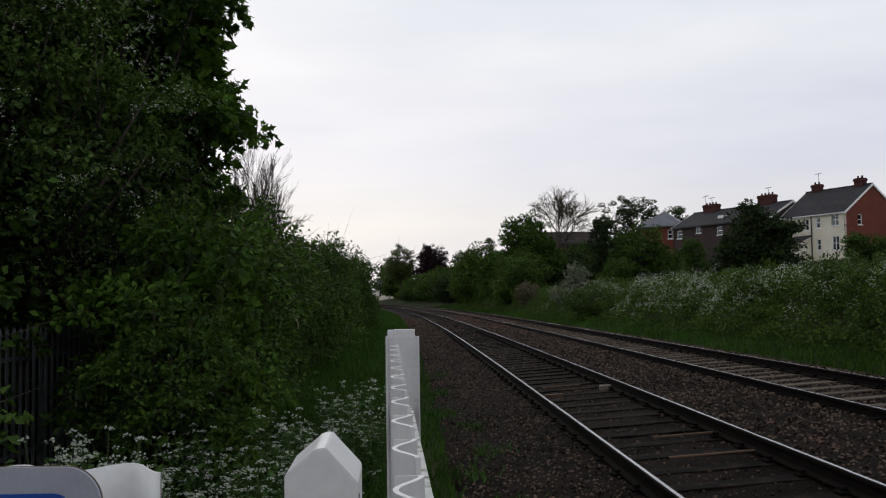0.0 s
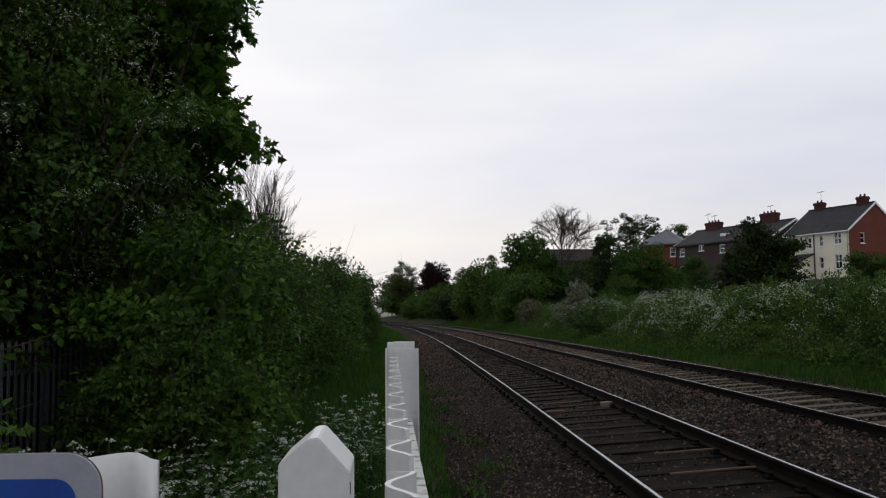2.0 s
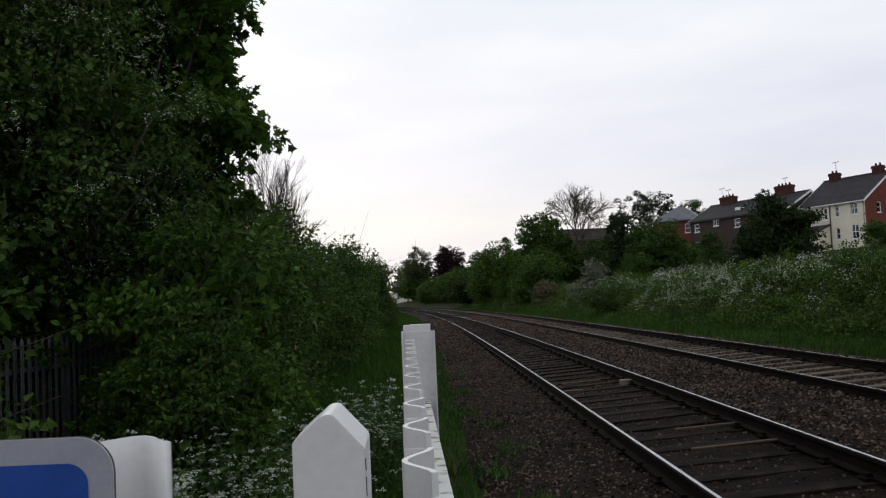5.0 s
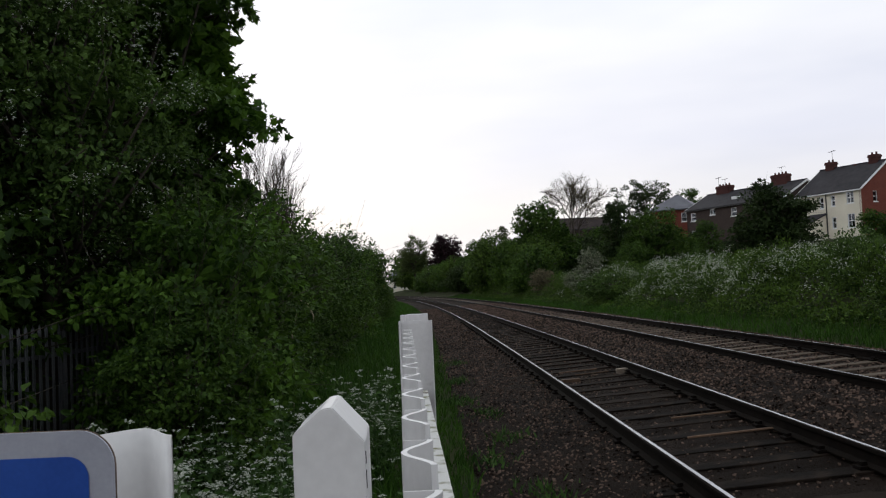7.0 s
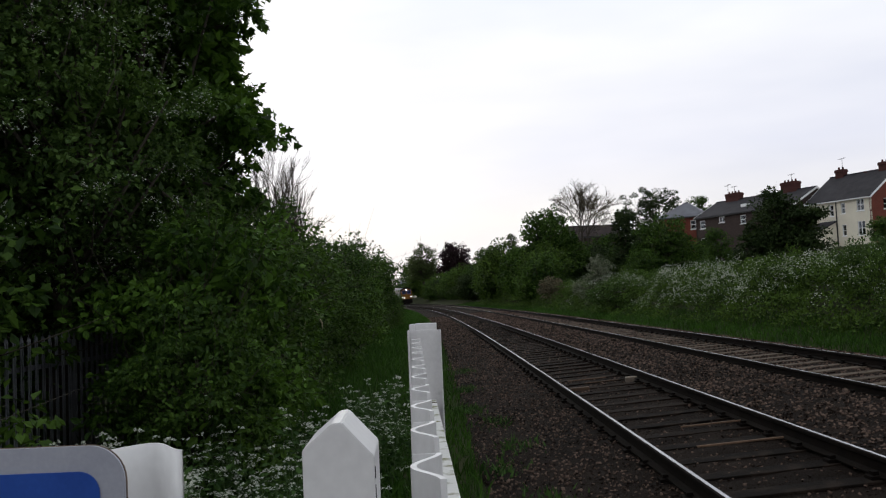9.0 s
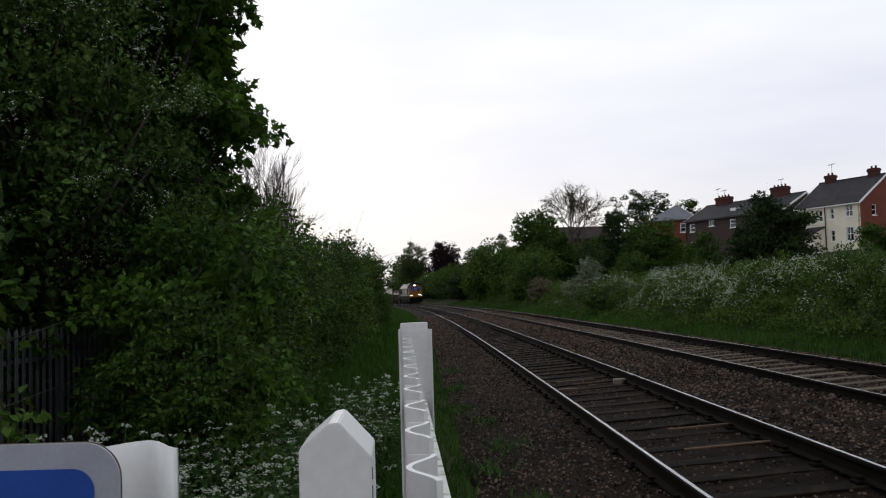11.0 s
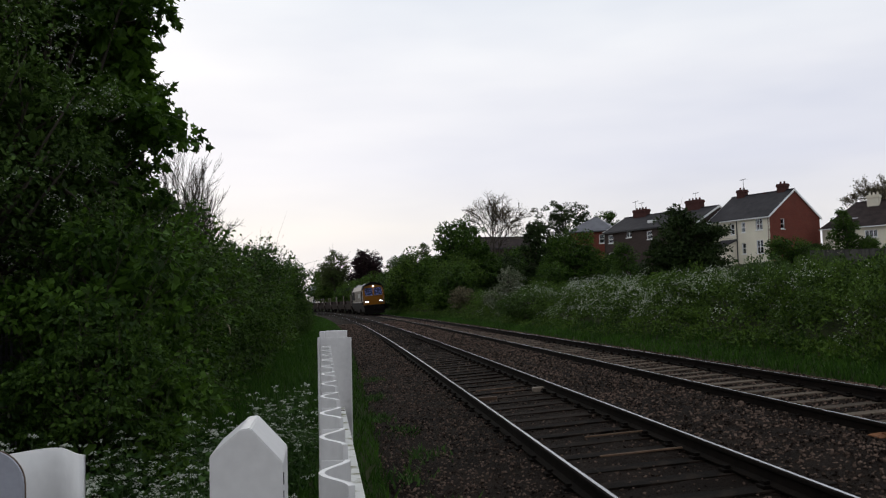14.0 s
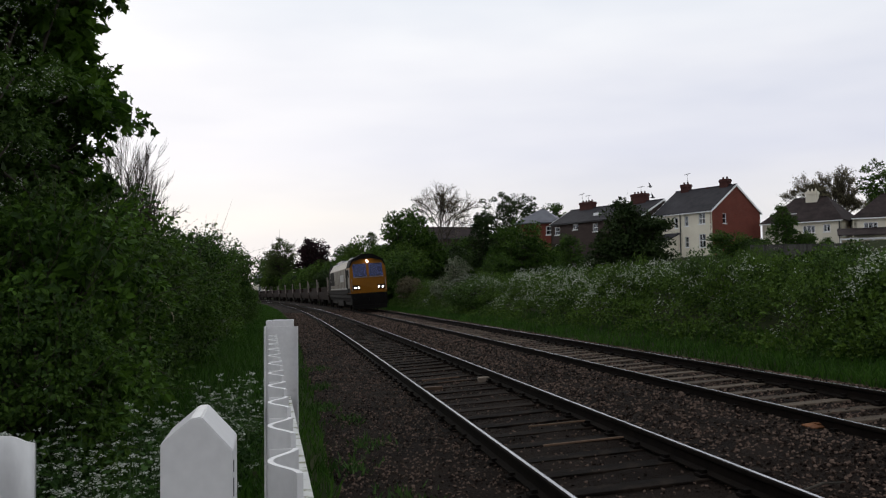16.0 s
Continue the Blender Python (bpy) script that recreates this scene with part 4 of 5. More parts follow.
def build_right_trees():
    def at(x, y):
        return pose(x, y, ground_z(x, y))

    tree("garden_bush", "large dark green bush with long arching shoots", "bush", 70, at(18.2, 52), 1.2,
         [(0, 0, 2.5, 2.0, 2.0, 1.9), (-0.8, 0, 1.6, 1.6, 1.6, 1.4), (0.9, 0, 1.8, 1.6, 1.5, 1.4), (-0.4, 0, 4.2, 1.0, 0.9, 0.6), (1.4, 0, 3.2, 1.0, 0.9, 0.5)], 150, 110, 0.5, 0.16, "yew", "oval", 0.12, twigs=1, core=1500)
    tree("ash_tree", "broad green tree on the bank", "tree", 71, at(8.9, 96), 2.2, [(0, 0, 6.2, 3.0, 3.0, 2.9), (2.0, 0, 4.2, 2.6, 2.4, 2.2), (-1.6, 0, 3.4, 1.8, 1.8, 2.0)], 120, 90, 0.75, 0.24, "hazel", "oval", 0.2, core=1500)
    tree("oak_tree", "spreading green tree with gaps in its crown", "tree", 72, at(29.2, 142), 4.5, [(-1.6, 0, 11.4, 2.9, 2.6, 2.6), (1.8, 0, 11.2, 3.2, 2.6, 2.2), (0.2, 0, 8.2, 3.0, 2.4, 2.4), (3.8, 0, 9.8, 1.8, 1.6, 1.6)], 85, 90, 0.8, 0.26, "yew", "oval", 0.24, shell=0.75)
    tree("garden_tree", "small round green garden tree behind the roofs", "tree", 73, at(37.6, 146), 3.0, [(0, 0, 8.6, 2.4, 2.2, 2.3)], 40, 80, 0.75, 0.26, "hazel", "oval", 0.16)
    tree("dark_shrub", "dark evergreen shrub on the bank", "shrub", 74, at(13.8, 78), 1.0, [(0, 0, 3.4, 1.4, 1.4, 2.5), (0, 0, 5.6, 0.8, 0.8, 1.1)], 60, 90, 0.5, 0.17, "yew", "oval", 0.1, core=600)
    tree("green_shrub", "bright green rounded shrub on the bank", "shrub", 75, at(16.5, 76), 0.9, [(0, 0, 3.7, 2.4, 2.0, 2.3), (1.0, 0, 1.7, 2.2, 1.8, 1.5), (-1.0, 0.4, 1.7, 1.9, 1.7, 1.5)], 120, 90, 0.5, 0.17, "hazel", "oval", 0.1, core=900)
    tree("garden_shrub", "slim green shrub before the terrace", "shrub", 89, at(16.8, 60), 0.8, [(0, 0, 2.5, 0.8, 0.8, 1.0), (0.2, 0, 1.2, 1.1, 1.0, 1.0)], 60, 80, 0.36, 0.11, "hazel", "tuft", 0.07, stems=2, core=300)
    tree("blossom_shrub", "pale shrub dusted with white blossom", "shrub", 76, at(8.6, 60), 0.6, [(0.2, 0, 2.2, 0.9, 0.9, 0.9), (-0.3, 0, 1.0, 1.2, 1.1, 0.9)], 90, 80, 0.36, 0.09, "pale_leaf", "oval", 0.06, stems=3)
    tree("brown_shrub", "brownish half-leafed shrub on the bank", "shrub", 77, at(7.2, 76), 0.6, [(0, 0, 1.2, 1.1, 1.1, 1.0)], 50, 80, 0.4, 0.12, "bud", "oval", 0.06, stems=3, core=300)
    bare_tree("budding_tree", "tall spreading tree with fine twigs and opening buds", 78, 15.2, 113, 13.0, 1.15, 0.2, 6, 1, 0.02, 2, 0.13, 0.33, 0.04)
    # copses and distant trees
    tree("oak_tree", "pale green spring oak in the distance", "tree", 79, at(-11.4, 242), 4.5, [(0, 0, 10.6, 4.2, 3.8, 4.1), (0, 0, 7.5, 4.3, 3.8, 2.8)], 150, 90, 1.0, 0.30, "oak", "tuft", 0.35, twigs=1, shell=0.5)
    tree("beech_tree", "dark copper beech in the distance", "tree", 80, at(-2.9, 240), 3.5, [(0, 0, 9.9, 4.2, 3.8, 4.2), (0, 0, 7.0, 4.5, 3.8, 3.0)], 170, 90, 1.0, 0.32, "beech", "tuft", 0.4, core=1500)
    tree("poplar_tree", "slender pale tree in the distance", "tree", 81, at(12.6, 240), 3.5, [(0, 0, 10.0, 1.5, 1.5, 4.2)], 40, 60, 0.8, 0.34, "oak", "oval", 0.2)
    tree("field_tree", "round green tree in the distance", "tree", 82, at(6.4, 238), 3.0, [(0, 0, 7.4, 4.4, 3.8, 4.3), (3.0, 0, 6.0, 3.4, 3.4, 3.4)], 150, 90, 1.0, 0.30, "hazel", "tuft", 0.3, core=1200)
    bare_tree("willow_tree", "thin-leafed grey-green tree behind the houses", 83, 70, 116, 13.0, 0.65, 0.2, 6, 2, 0.06, 3, 0.2, 0.3, 0.12)
    tree("garden_tree", "dense dark green tree beside a house", "tree", 84, at(79.5, 118), 3.5, [(0, 0, 9.5, 4.4, 4.0, 4.6), (2.5, 0, 6.5, 4.0, 4.0, 3.6)], 110, 70, 1.0, 0.32, "hazel", "oval", 0.3, core=800)
    tree("conical_tree", "pointed green garden tree", "tree", 85, pose(40.2, 75, 4.3), 1.2, [(0, 0, 2.2, 1.35, 1.3, 1.7), (-0.1, 0, 3.7, 0.75, 0.8, 0.9), (1.6, 0, 1.2, 1.4, 1.4, 0.9)], 90, 110, 0.45, 0.13, "hazel", "oval", 0.1, core=500)
    tree("garden_bush", "low dark green garden bush before the brick gable", "bush", 86, at(37.0, 79), 0.8, [(0, 0, 1.6, 2.2, 1.8, 1.3), (2.6, 0.5, 1.2, 1.8, 1.6, 1.0)], 80, 80, 0.5, 0.17, "hazel", "oval", 0.1, core=500)
    dome = tree("hawthorn_bush", "rounded hawthorn bush whitened with may blossom on its top", "bush", 87, at(8.3, 50), 0.5, [(0, 0, 0.95, 1.7, 1.8, 0.85), (0.9, 0.4, 0.8, 1.2, 1.4, 0.75), (-0.9, 0, 0.6, 1.1, 1.3, 0.6)], 130, 90, 0.32, 0.075, "hawthorn", "tuft", 0.05, stems=3, core=900)
    rng = np.random.default_rng(88)
    verts, faces = [], []
    for c in in_ellipsoids(rng, [(0, 0, 1.0, 1.85, 1.9, 1.0), (0.9, 0.4, 0.85, 1.35, 1.5, 0.9)], 900, 0.95):
        if c[2] > rng.uniform(0.8, 1.9):
            for _ in range(3):
                umbel(rng, verts, faces, c + rng.normal(0, 0.08, 3), rng.uniform(0.015, 0.032), 4)
    raw("blossom", verts, faces, "blossom", dome, "small white may blossom")
    rng = np.random.default_rng(90)
    kinds = []
    for k, leaf in enumerate(("hazel", "yew", "bramble")):
        kinds.append(tree("bank_shrub", "leafy shrub on the crest of the railway bank", "shrub", 91 + k, pose(0, 0, -70), 0.8, [(0, 0, 2.4, 2.0, 2.3, 1.9), (0.6, 0.4, 1.3, 2.1, 2.4, 1.3)], 90, 90, 0.62, 0.185, leaf, "tuft", 0.1, "shrubs along the bank", stems=2, core=900))
    spots = [(9.5 + 2.6 * ((k * 37) % 5) / 4, 84 + 6.4 * k, 1.0 + 0.35 * ((k * 53) % 7) / 6) for k in range(23)]
    spots += [(15, 70, 0.6), (19, 66, 0.5), (13, 104, 1.3), (17, 100, 1.2), (21, 92, 1.1), (24, 84, 0.75), (21.8, 84, 0.9), (25.5, 80, 0.62), (28, 78, 0.32), (33, 74, 0.3), (46, 78, 0.3), (40, 77, 0.4), (52, 84, 0.3), (37.5, 72, 0.45),
              (25, 104, 1.2), (30, 98, 0.9), (22, 112, 1.4), (28, 116, 1.2), (14, 260, 2.0), (22, 250, 2.0), (30, 245, 2.0), (40, 230, 2.0), (-4, 330, 2.6), (-16, 335, 2.4), (-30, 340, 2.4), (8, 330, 2.6), (20, 320, 2.4)]
    used = set()
    for i, (u, y, s) in enumerate(spots):
        x = line_x(y) + u
        k = (i * 5 + i // 4) % 3
        m = Matrix.Translation((x, y, ground_z(x, y) - 0.1)) @ pose(0, 0, 0, 0, 0, rng.uniform(0, 360)) @ Matrix.Diagonal((s, s, s * rng.uniform(0.9, 1.1), 1))
        if k not in used:
            kinds[k].matrix_basis = m
            used.add(k)
        else:
            copy_thing(kinds[k], m)


def build_mounds():
    kinds = []
    for k, leaf in enumerate(("bramble", "hawthorn", "hazel", "bramble")):
        kinds.append(tree("bramble_mound", "low domed bramble thicket on the railway bank", "bramble", 120 + k, pose(0, 0, -80), 0.3,
                          [(0, 0, 0.55, 1.2, 1.4, 0.75), (0.5, 0.6, 0.4, 0.9, 1.0, 0.6)], 60, 85, 0.34, 0.075, leaf, "tuft", 0.03, "brambles on the bank", stems=3, core=300))
    rng = np.random.default_rng(121)
    used = set()
    for i in range(64):
        y = 17 + 55 * (i / 64) ** 1.25
        u = 8.8 + 6.5 * ((i * 29) % 17) / 16 + rng.uniform(-0.4, 0.4)
        s = rng.uniform(0.6, 1.2) * (1.0 if u < 11 else 0.62)
        x = line_x(y) + u
        k = (i * 3 + i // 5) % 4
        m = Matrix.Translation((x, y, ground_z(x, y) + 0.1)) @ pose(0, 0, 0, 0, 0, rng.uniform(0, 360)) @ Matrix.Diagonal((s, s, s * rng.uniform(1.0, 1.45), 1))
        if k not in used:
            kinds[k].matrix_basis = m
            used.add(k)
        else:
            copy_thing(kinds[k], m)


# ---- houses ----
def wall_bm(w, h, t, holes, gable=0.0):
    """A wall from (0,0,0) to (w,t,h) with real openings (x0,z0,x1,z1) and, if asked, a gable above."""
    bm = bmesh.new()
    xs = sorted({0.0, w, *[v for o in holes for v in (o[0], o[2])]})
    zs = sorted({0.0, h, *[v for o in holes for v in (o[1], o[3])]})
    for i in range(len(xs) - 1):
        for j in range(len(zs) - 1):
            cx, cz = (xs[i] + xs[i + 1]) / 2, (zs[j] + zs[j + 1]) / 2
            if not any(o[0] < cx < o[2] and o[1] < cz < o[3] for o in holes):
                box(bm, xs[i], 0, zs[j], xs[i + 1], t, zs[j + 1])
    if gable:
        prism(bm, [(0, h), (w, h), (w / 2, h + gable)], 0, t)
    bmesh.ops.remove_doubles(bm, verts=bm.verts[:], dist=0.0005)
    return bm


def add_window(parent, x0, z0, x1, z1, bars=(1, 2)):
    win = part("window", boxes((x0, 0.06, z0, x0 + 0.07, 0.13, z1), (x1 - 0.07, 0.06, z0, x1, 0.13, z1), (x0 + 0.07, 0.06, z0, x1 - 0.07, 0.13, z0 + 0.08), (x0 + 0.07, 0.06, z1 - 0.07, x1 - 0.07, 0.13, z1),
               *[(x0 + (x1 - x0) * k / bars[0] - 0.025, 0.07, z0 + 0.08, x0 + (x1 - x0) * k / bars[0] + 0.025, 0.12, z1 - 0.07) for k in range(1, bars[0])],
               *[(x0 + 0.07, 0.075, z0 + (z1 - z0) * k / bars[1] - 0.03, x1 - 0.07, 0.115, z0 + (z1 - z0) * k / bars[1] + 0.03) for k in range(1, bars[1])]), "upvc", parent, "white-framed window")
    return win


def add_pane(win, x0, z0, x1, z1):
    part("pane", boxes((x0 + 0.07, 0.09, z0 + 0.08, x1 - 0.07, 0.095, z1 - 0.07)), "glass", win)
    # added near-black sheet whose colour supplies the shade of the room
    part("dark_room", boxes((x0 - 0.1, 0.36, z0 - 0.1, x1 + 0.1, 0.38, z1 + 0.1)), "loco_dark", win, "dark panel standing in for the unlit room behind the glass")
    part("sill", boxes((x0 - 0.06, -0.08, z0 - 0.08, x1 + 0.06, 0.06, z0 - 0.002)), "upvc", win)


def chimney(parent, x, y, z0, z1, w=0.75, d=0.6, pots=2, mat="chimney"):
    c = part("chimney", boxes((x - w / 2, y - d / 2, z0, x + w / 2, y + d / 2, z1 - 0.35), (x - w / 2 - 0.07, y - d / 2 - 0.07, z1 - 0.35, x + w / 2 + 0.07, y + d / 2 + 0.07, z1 - 0.12), (x - w / 2 - 0.02, y - d / 2 - 0.02, z1 - 0.12, x + w / 2 + 0.02, y + d / 2 + 0.02, z1)), mat, parent)
    for k in range(pots):
        px = x + (k - (pots - 1) / 2) * w / pots
        bm = cylinder(bmesh.new(), (px, y, z1), (px, y, z1 + 0.3), 0.13, 0.10, 8)
        part("chimney_pot", bm, mat, c)


def aerial(parent, x, y, z, h):
    bm = cylinder(bmesh.new(), (x, y, z), (x, y, z + h), 0.03, 0.02, 5)
    cylinder(bm, (x - 0.5, y, z + h * 0.93), (x + 0.45, y, z + h), 0.02, None, 4)
    for k in range(6):
        q = x - 0.45 + k * 0.17
        cylinder(bm, (q, y - 0.22, z + h * (0.935 + 0.012 * k)), (q, y + 0.22, z + h * (0.935 + 0.012 * k)), 0.012, None, 4)
    part("aerial", bm, "pipe", parent)


def house(name, label, m, L, W, H, rise, walls, roof, windows, hip=0.0, side_wall=None, thick=0.3, over=0.25):
    """Front wall on local y=0 facing -y, ridge along x. windows: front, right, left lists of (x0,z0,x1,z1,bars)."""
    root = thing(name, m, label, "house")
    gable = 0 if hip else rise
    spec = (("front", L, H, 0, windows[0], pose(0, 0, 0)), ("right", W, H, gable, windows[1], pose(L, 0, 0, 0, 0, 90)), ("left", W, H, gable, windows[2], pose(0, W, 0, 0, 0, -90)), ("back", L, H, 0, [], pose(L, W, 0, 0, 0, 180)))
    for tag, w, h, g, wins, mm in spec:
        a = thick if tag in ("right", "left") else 0.0
        wall = part("wall", wall_bm(w, h, thick, [o[:4] for o in wins], g), side_wall if tag in ("right", "left") and side_wall else walls, root)
        wall.matrix_basis = mm
        if a:
            wall.matrix_basis = mm @ Matrix.Translation((0, -0.003, 0))
        for o in wins:
            add_pane(add_window(wall, *o), *o[:4])
    part("plinth", boxes((0.004, 0.004, -3.0, L - 0.004, W - 0.004, -0.003)), side_wall or walls, root)
    part("upper_floor", boxes((thick, thick, 2.6, L - thick, W - thick, 2.75), (thick, thick, 0.0, L - thick, W - thick, 0.1), (L / 2, thick, 0.1, L / 2 + 0.15, W - thick, H)), "loco_dark", root)
    bm = bmesh.new()
    o, t = over, 0.14
    drop = rise * o / (W / 2)
    e0, e1, r0, r1 = (-o, L + o, hip, L - hip) if hip else (-0.12, L + 0.12, -0.12, L + 0.12)
    a = [(e0, -o, H - drop), (e1, -o, H - drop), (r1, W / 2, H + rise), (r0, W / 2, H + rise), (e0, W + o, H - drop), (e1, W + o, H - drop)]
    lo = [bm.verts.new((x, y, z + 0.02)) for x, y, z in a]
    hi = [bm.verts.new((x, y, z + t)) for x, y, z in a]
    for v, rev in ((hi, False), (lo, True)):
        fs = [(0, 1, 2, 3), (5, 4, 3, 2)] + ([(1, 5, 2), (4, 0, 3)] if hip else [])
        for f in fs:
            bm.faces.new([v[k] for k in (f[::-1] if rev else f)])
    ring = (0, 1, 5, 4) if hip else (0, 1, 2, 5, 4, 3)
    for k in range(len(ring)):
        p, q = ring[k], ring[(k + 1) % len(ring)]
        bm.faces.new((lo[p], lo[q], hi[q], hi[p]))
    bmesh.ops.recalc_face_normals(bm, faces=bm.faces[:])
    rf = part("roof", bm, roof, root)
    bm = boxes((r0, W / 2 - 0.12, H + rise + 0.1, r1, W / 2 + 0.12, H + rise + 0.2))
    part("ridge_tiles", bm, roof, rf)
    bm = boxes((e0, -o - 0.1, H - drop - 0.05, e1, -o - 0.003, H - drop + 0.07))
    part("gutter", bm, "upvc" if walls == "render" else "pipe", root)
    if not hip:
        bm = bmesh.new()
        for x in (e0 - 0.03, e1):
            for s in (0, 1):
                ya, yb = (-o, W / 2) if s == 0 else (W + o, W / 2)
                v = [bm.verts.new(p) for p in ((x, ya, H - drop - 0.1), (x + 0.03, ya, H - drop - 0.1), (x + 0.03, yb, H + rise - 0.1), (x, yb, H + rise - 0.1), (x, ya, H - drop + t + 0.02), (x + 0.03, ya, H - drop + t + 0.02), (x + 0.03, yb, H + rise + t + 0.02), (x, yb, H + rise + t + 0.02))]
                for f in ((0, 1, 2, 3), (4, 7, 6, 5), (0, 4, 5, 1), (1, 5, 6, 2), (2, 6, 7, 3), (3, 7, 4, 0)):
                    bm.faces.new([v[k] for k in f])
        bmesh.ops.recalc_face_normals(bm, faces=bm.faces[:])
        part("bargeboard", bm, "upvc", root, "white bargeboard")
    return root


def build_houses():
    g = 5.5
    a = house("house", "two-storey cream rendered house with a red brick gable and slate roof", pose(40.8, 108.0, g, 0, 0, -62.9), 9.0, 9.0, 5.4, 3.15, "render", "slate",
              ([(1.2, 3.8, 2.0, 5.0, (1, 2)), (3.3, 3.6, 3.9, 4.9, (1, 2)), (4.9, 3.75, 5.5, 5.0, (1, 2)), (7.0, 3.85, 8.0, 5.2, (2, 2)), (4.9, 1.2, 5.5, 2.5, (1, 2)), (7.0, 1.1, 8.0, 2.7, (2, 2))],
               [(1.9, 3.9, 2.6, 5.1, (1, 2))], []), side_wall="brick")
    chimney(a, 1.5, 4.5, 8.0, 9.45, 1.1, 0.8)
    chimney(a, 7.5, 4.5, 8.0, 9.45, 1.1, 0.8)
    chimney(a, 5.0, 4.5, 8.3, 8.75, 0.3, 0.3, 0)
    aerial(a, 1.9, 4.3, 9.45, 1.3)
    part("downpipe", cylinder(bmesh.new(), (4.3, -0.08, 0), (4.3, -0.08, 5.2), 0.06), "pipe", a)
    bm = prism(bmesh.new(), [(0, 0), (2.4, 0), (2.4, 2.0), (0, 2.9)], 2.0, 4.2)
    bmesh.ops.rotate(bm, cent=(0, 0, 0), matrix=Matrix.Rotation(radians(-90), 3, "Z"), verts=bm.verts[:])
    part("lean_to", bm, "render", a)
    bm = prism(bmesh.new(), [(-0.05, 2.92), (2.6, 1.93), (2.6, 2.05), (-0.05, 3.06)], 1.9, 4.3)
    bmesh.ops.rotate(bm, cent=(0, 0, 0), matrix=Matrix.Rotation(radians(-90), 3, "Z"), verts=bm.verts[:])
    part("lean_to_roof", bm, "slate", a)
    b = house("house", "cream rendered house with a brown hipped tile roof", pose(51.9, 101.6, 4.5, 0, 0, -47.8), 9.0, 7.8, 4.9, 2.9, "render", "roof_tile",
              ([(4.7, 3.5, 6.1, 4.35, (3, 1)), (7.0, 3.5, 7.8, 4.4, (2, 1)), (4.7, 1.0, 6.1, 2.2, (3, 1))], [(3.2, 3.4, 4.2, 4.4, (2, 1)), (5.2, 3.4, 6.2, 4.4, (2, 1))], []), hip=2.6)
    chimney(b, 4.8, 3.4, 6.8, 8.6, 1.3, 0.8, 3, "render")
    part("downpipe", cylinder(bmesh.new(), (8.8, -0.08, 0), (8.8, -0.08, 4.8), 0.07), "pipe", b)
    aerial(b, 4.1, 3.4, 8.6, 1.0)
    part("skylight", boxes((3.0, 1.1, 5.72, 3.7, 1.9, 5.95)), "upvc", b)
    c = house("house", "white rendered house with a brown hipped roof and glazed lean-to", pose(57.6, 92.0, 4.4, 0, 0, -30), 8.0, 7.0, 4.9, 2.6, "render", "roof_tile", ([(1.0, 3.3, 2.4, 4.3, (3, 1)), (5.0, 3.3, 6.4, 4.3, (3, 1))], [], []), hip=3.0)
    part("conservatory", wall_bm(5.0, 2.2, 0.1, [(0.2, 0.8, 1.6, 2.0), (1.8, 0.8, 3.2, 2.0), (3.4, 0.8, 4.8, 2.0)]), "upvc", c).matrix_basis = pose(-1.5, -2.6, 0.3)
    part("conservatory_roof", prism(bmesh.new(), [(0, 3.3), (2.9, 2.45), (2.9, 2.55), (0, 3.42)], 0, 5.4), "roof_tile", c).matrix_basis = pose(-1.7, -0.0, 0.3, 0, 0, -90)
    house("house", "red brick house with a grey pyramid slate roof", pose(28.3, 131.5, 6.4, 0, 0, -28), 6.6, 6.6, 5.5, 2.1, "brick", "grey_slate", ([(4.6, 3.6, 5.4, 4.9, (1, 2))], [(1.0, 3.6, 1.8, 4.9, (1, 2)), (4.2, 3.4, 5.0, 4.9, (1, 2))], []), hip=2.95)
    e = house("terraced_house", "long brown brick terrace with dark slate roofs and stacks", pose(31.55, 123.15, 5.8, 0, 0, -62.5), 16.9, 8.0, 5.2, 2.1, "dull_brick", "slate",
              ([(0.8, 3.7, 1.8, 4.8, (1, 2)), (4.4, 4.2, 5.4, 5.0, (2, 1)), (0.8, 1.0, 1.9, 2.4, (1, 2)), (8.2, 3.7, 9.2, 4.8, (1, 2)), (12.2, 3.7, 13.2, 4.8, (1, 2))], [(2.0, 3.6, 2.8, 4.7, (1, 2))], []))
    chimney(e, 3.3, 4.0, 6.9, 8.3, 2.3, 1.0, 4)
    chimney(e, 13.0, 4.0, 6.9, 8.5, 2.3, 1.0, 4)
    aerial(e, 2.2, 4.0, 7.3, 2.3)
    aerial(e, 3.6, 3.8, 8.3, 0.9)
    aerial(e, 13.4, 3.8, 8.5, 0.9)
    part("skylight", boxes((7.2, 1.2, 5.95, 8.2, 2.3, 6.35)), "upvc", e)
    house("house", "distant white house with a grey slate roof", pose(-21.6, 288, -0.4, 0, 0, -12), 5.2, 7.0, 6.2, 2.6, "render", "grey_slate", ([(1.0, 3.8, 2.0, 5.0, (1, 2)), (3.2, 3.8, 4.2, 5.0, (1, 2))], [], []))
    house("house", "distant slate-roofed house behind the trees", pose(14.5, 128, 5.0, 0, 0, 5), 8.0, 6.0, 4.6, 1.6, "dull_brick", "roof_tile", ([], [], []))
    # a garden fence on the bank
    fence = thing("garden_fence", pose(34.0, 68.5, ground_z(34, 68.5) + 0.2, 0, 0, -12), "weathered grey wooden garden fence on the bank", "fence")
    bm = boxes((-0.07, -0.012, 0, 0.07, 0.012, 1.5))
    mesh = bpy.data.meshes.new("board")
    bm.to_mesh(mesh)
    bm.free()
    mesh.materials.append(M["fence_wood"])
    for k in range(52):
        bd = new("board", mesh)
        bd.parent = fence
        bd.matrix_basis = pose(k * 0.155, 0, -0.03 * (k % 3))
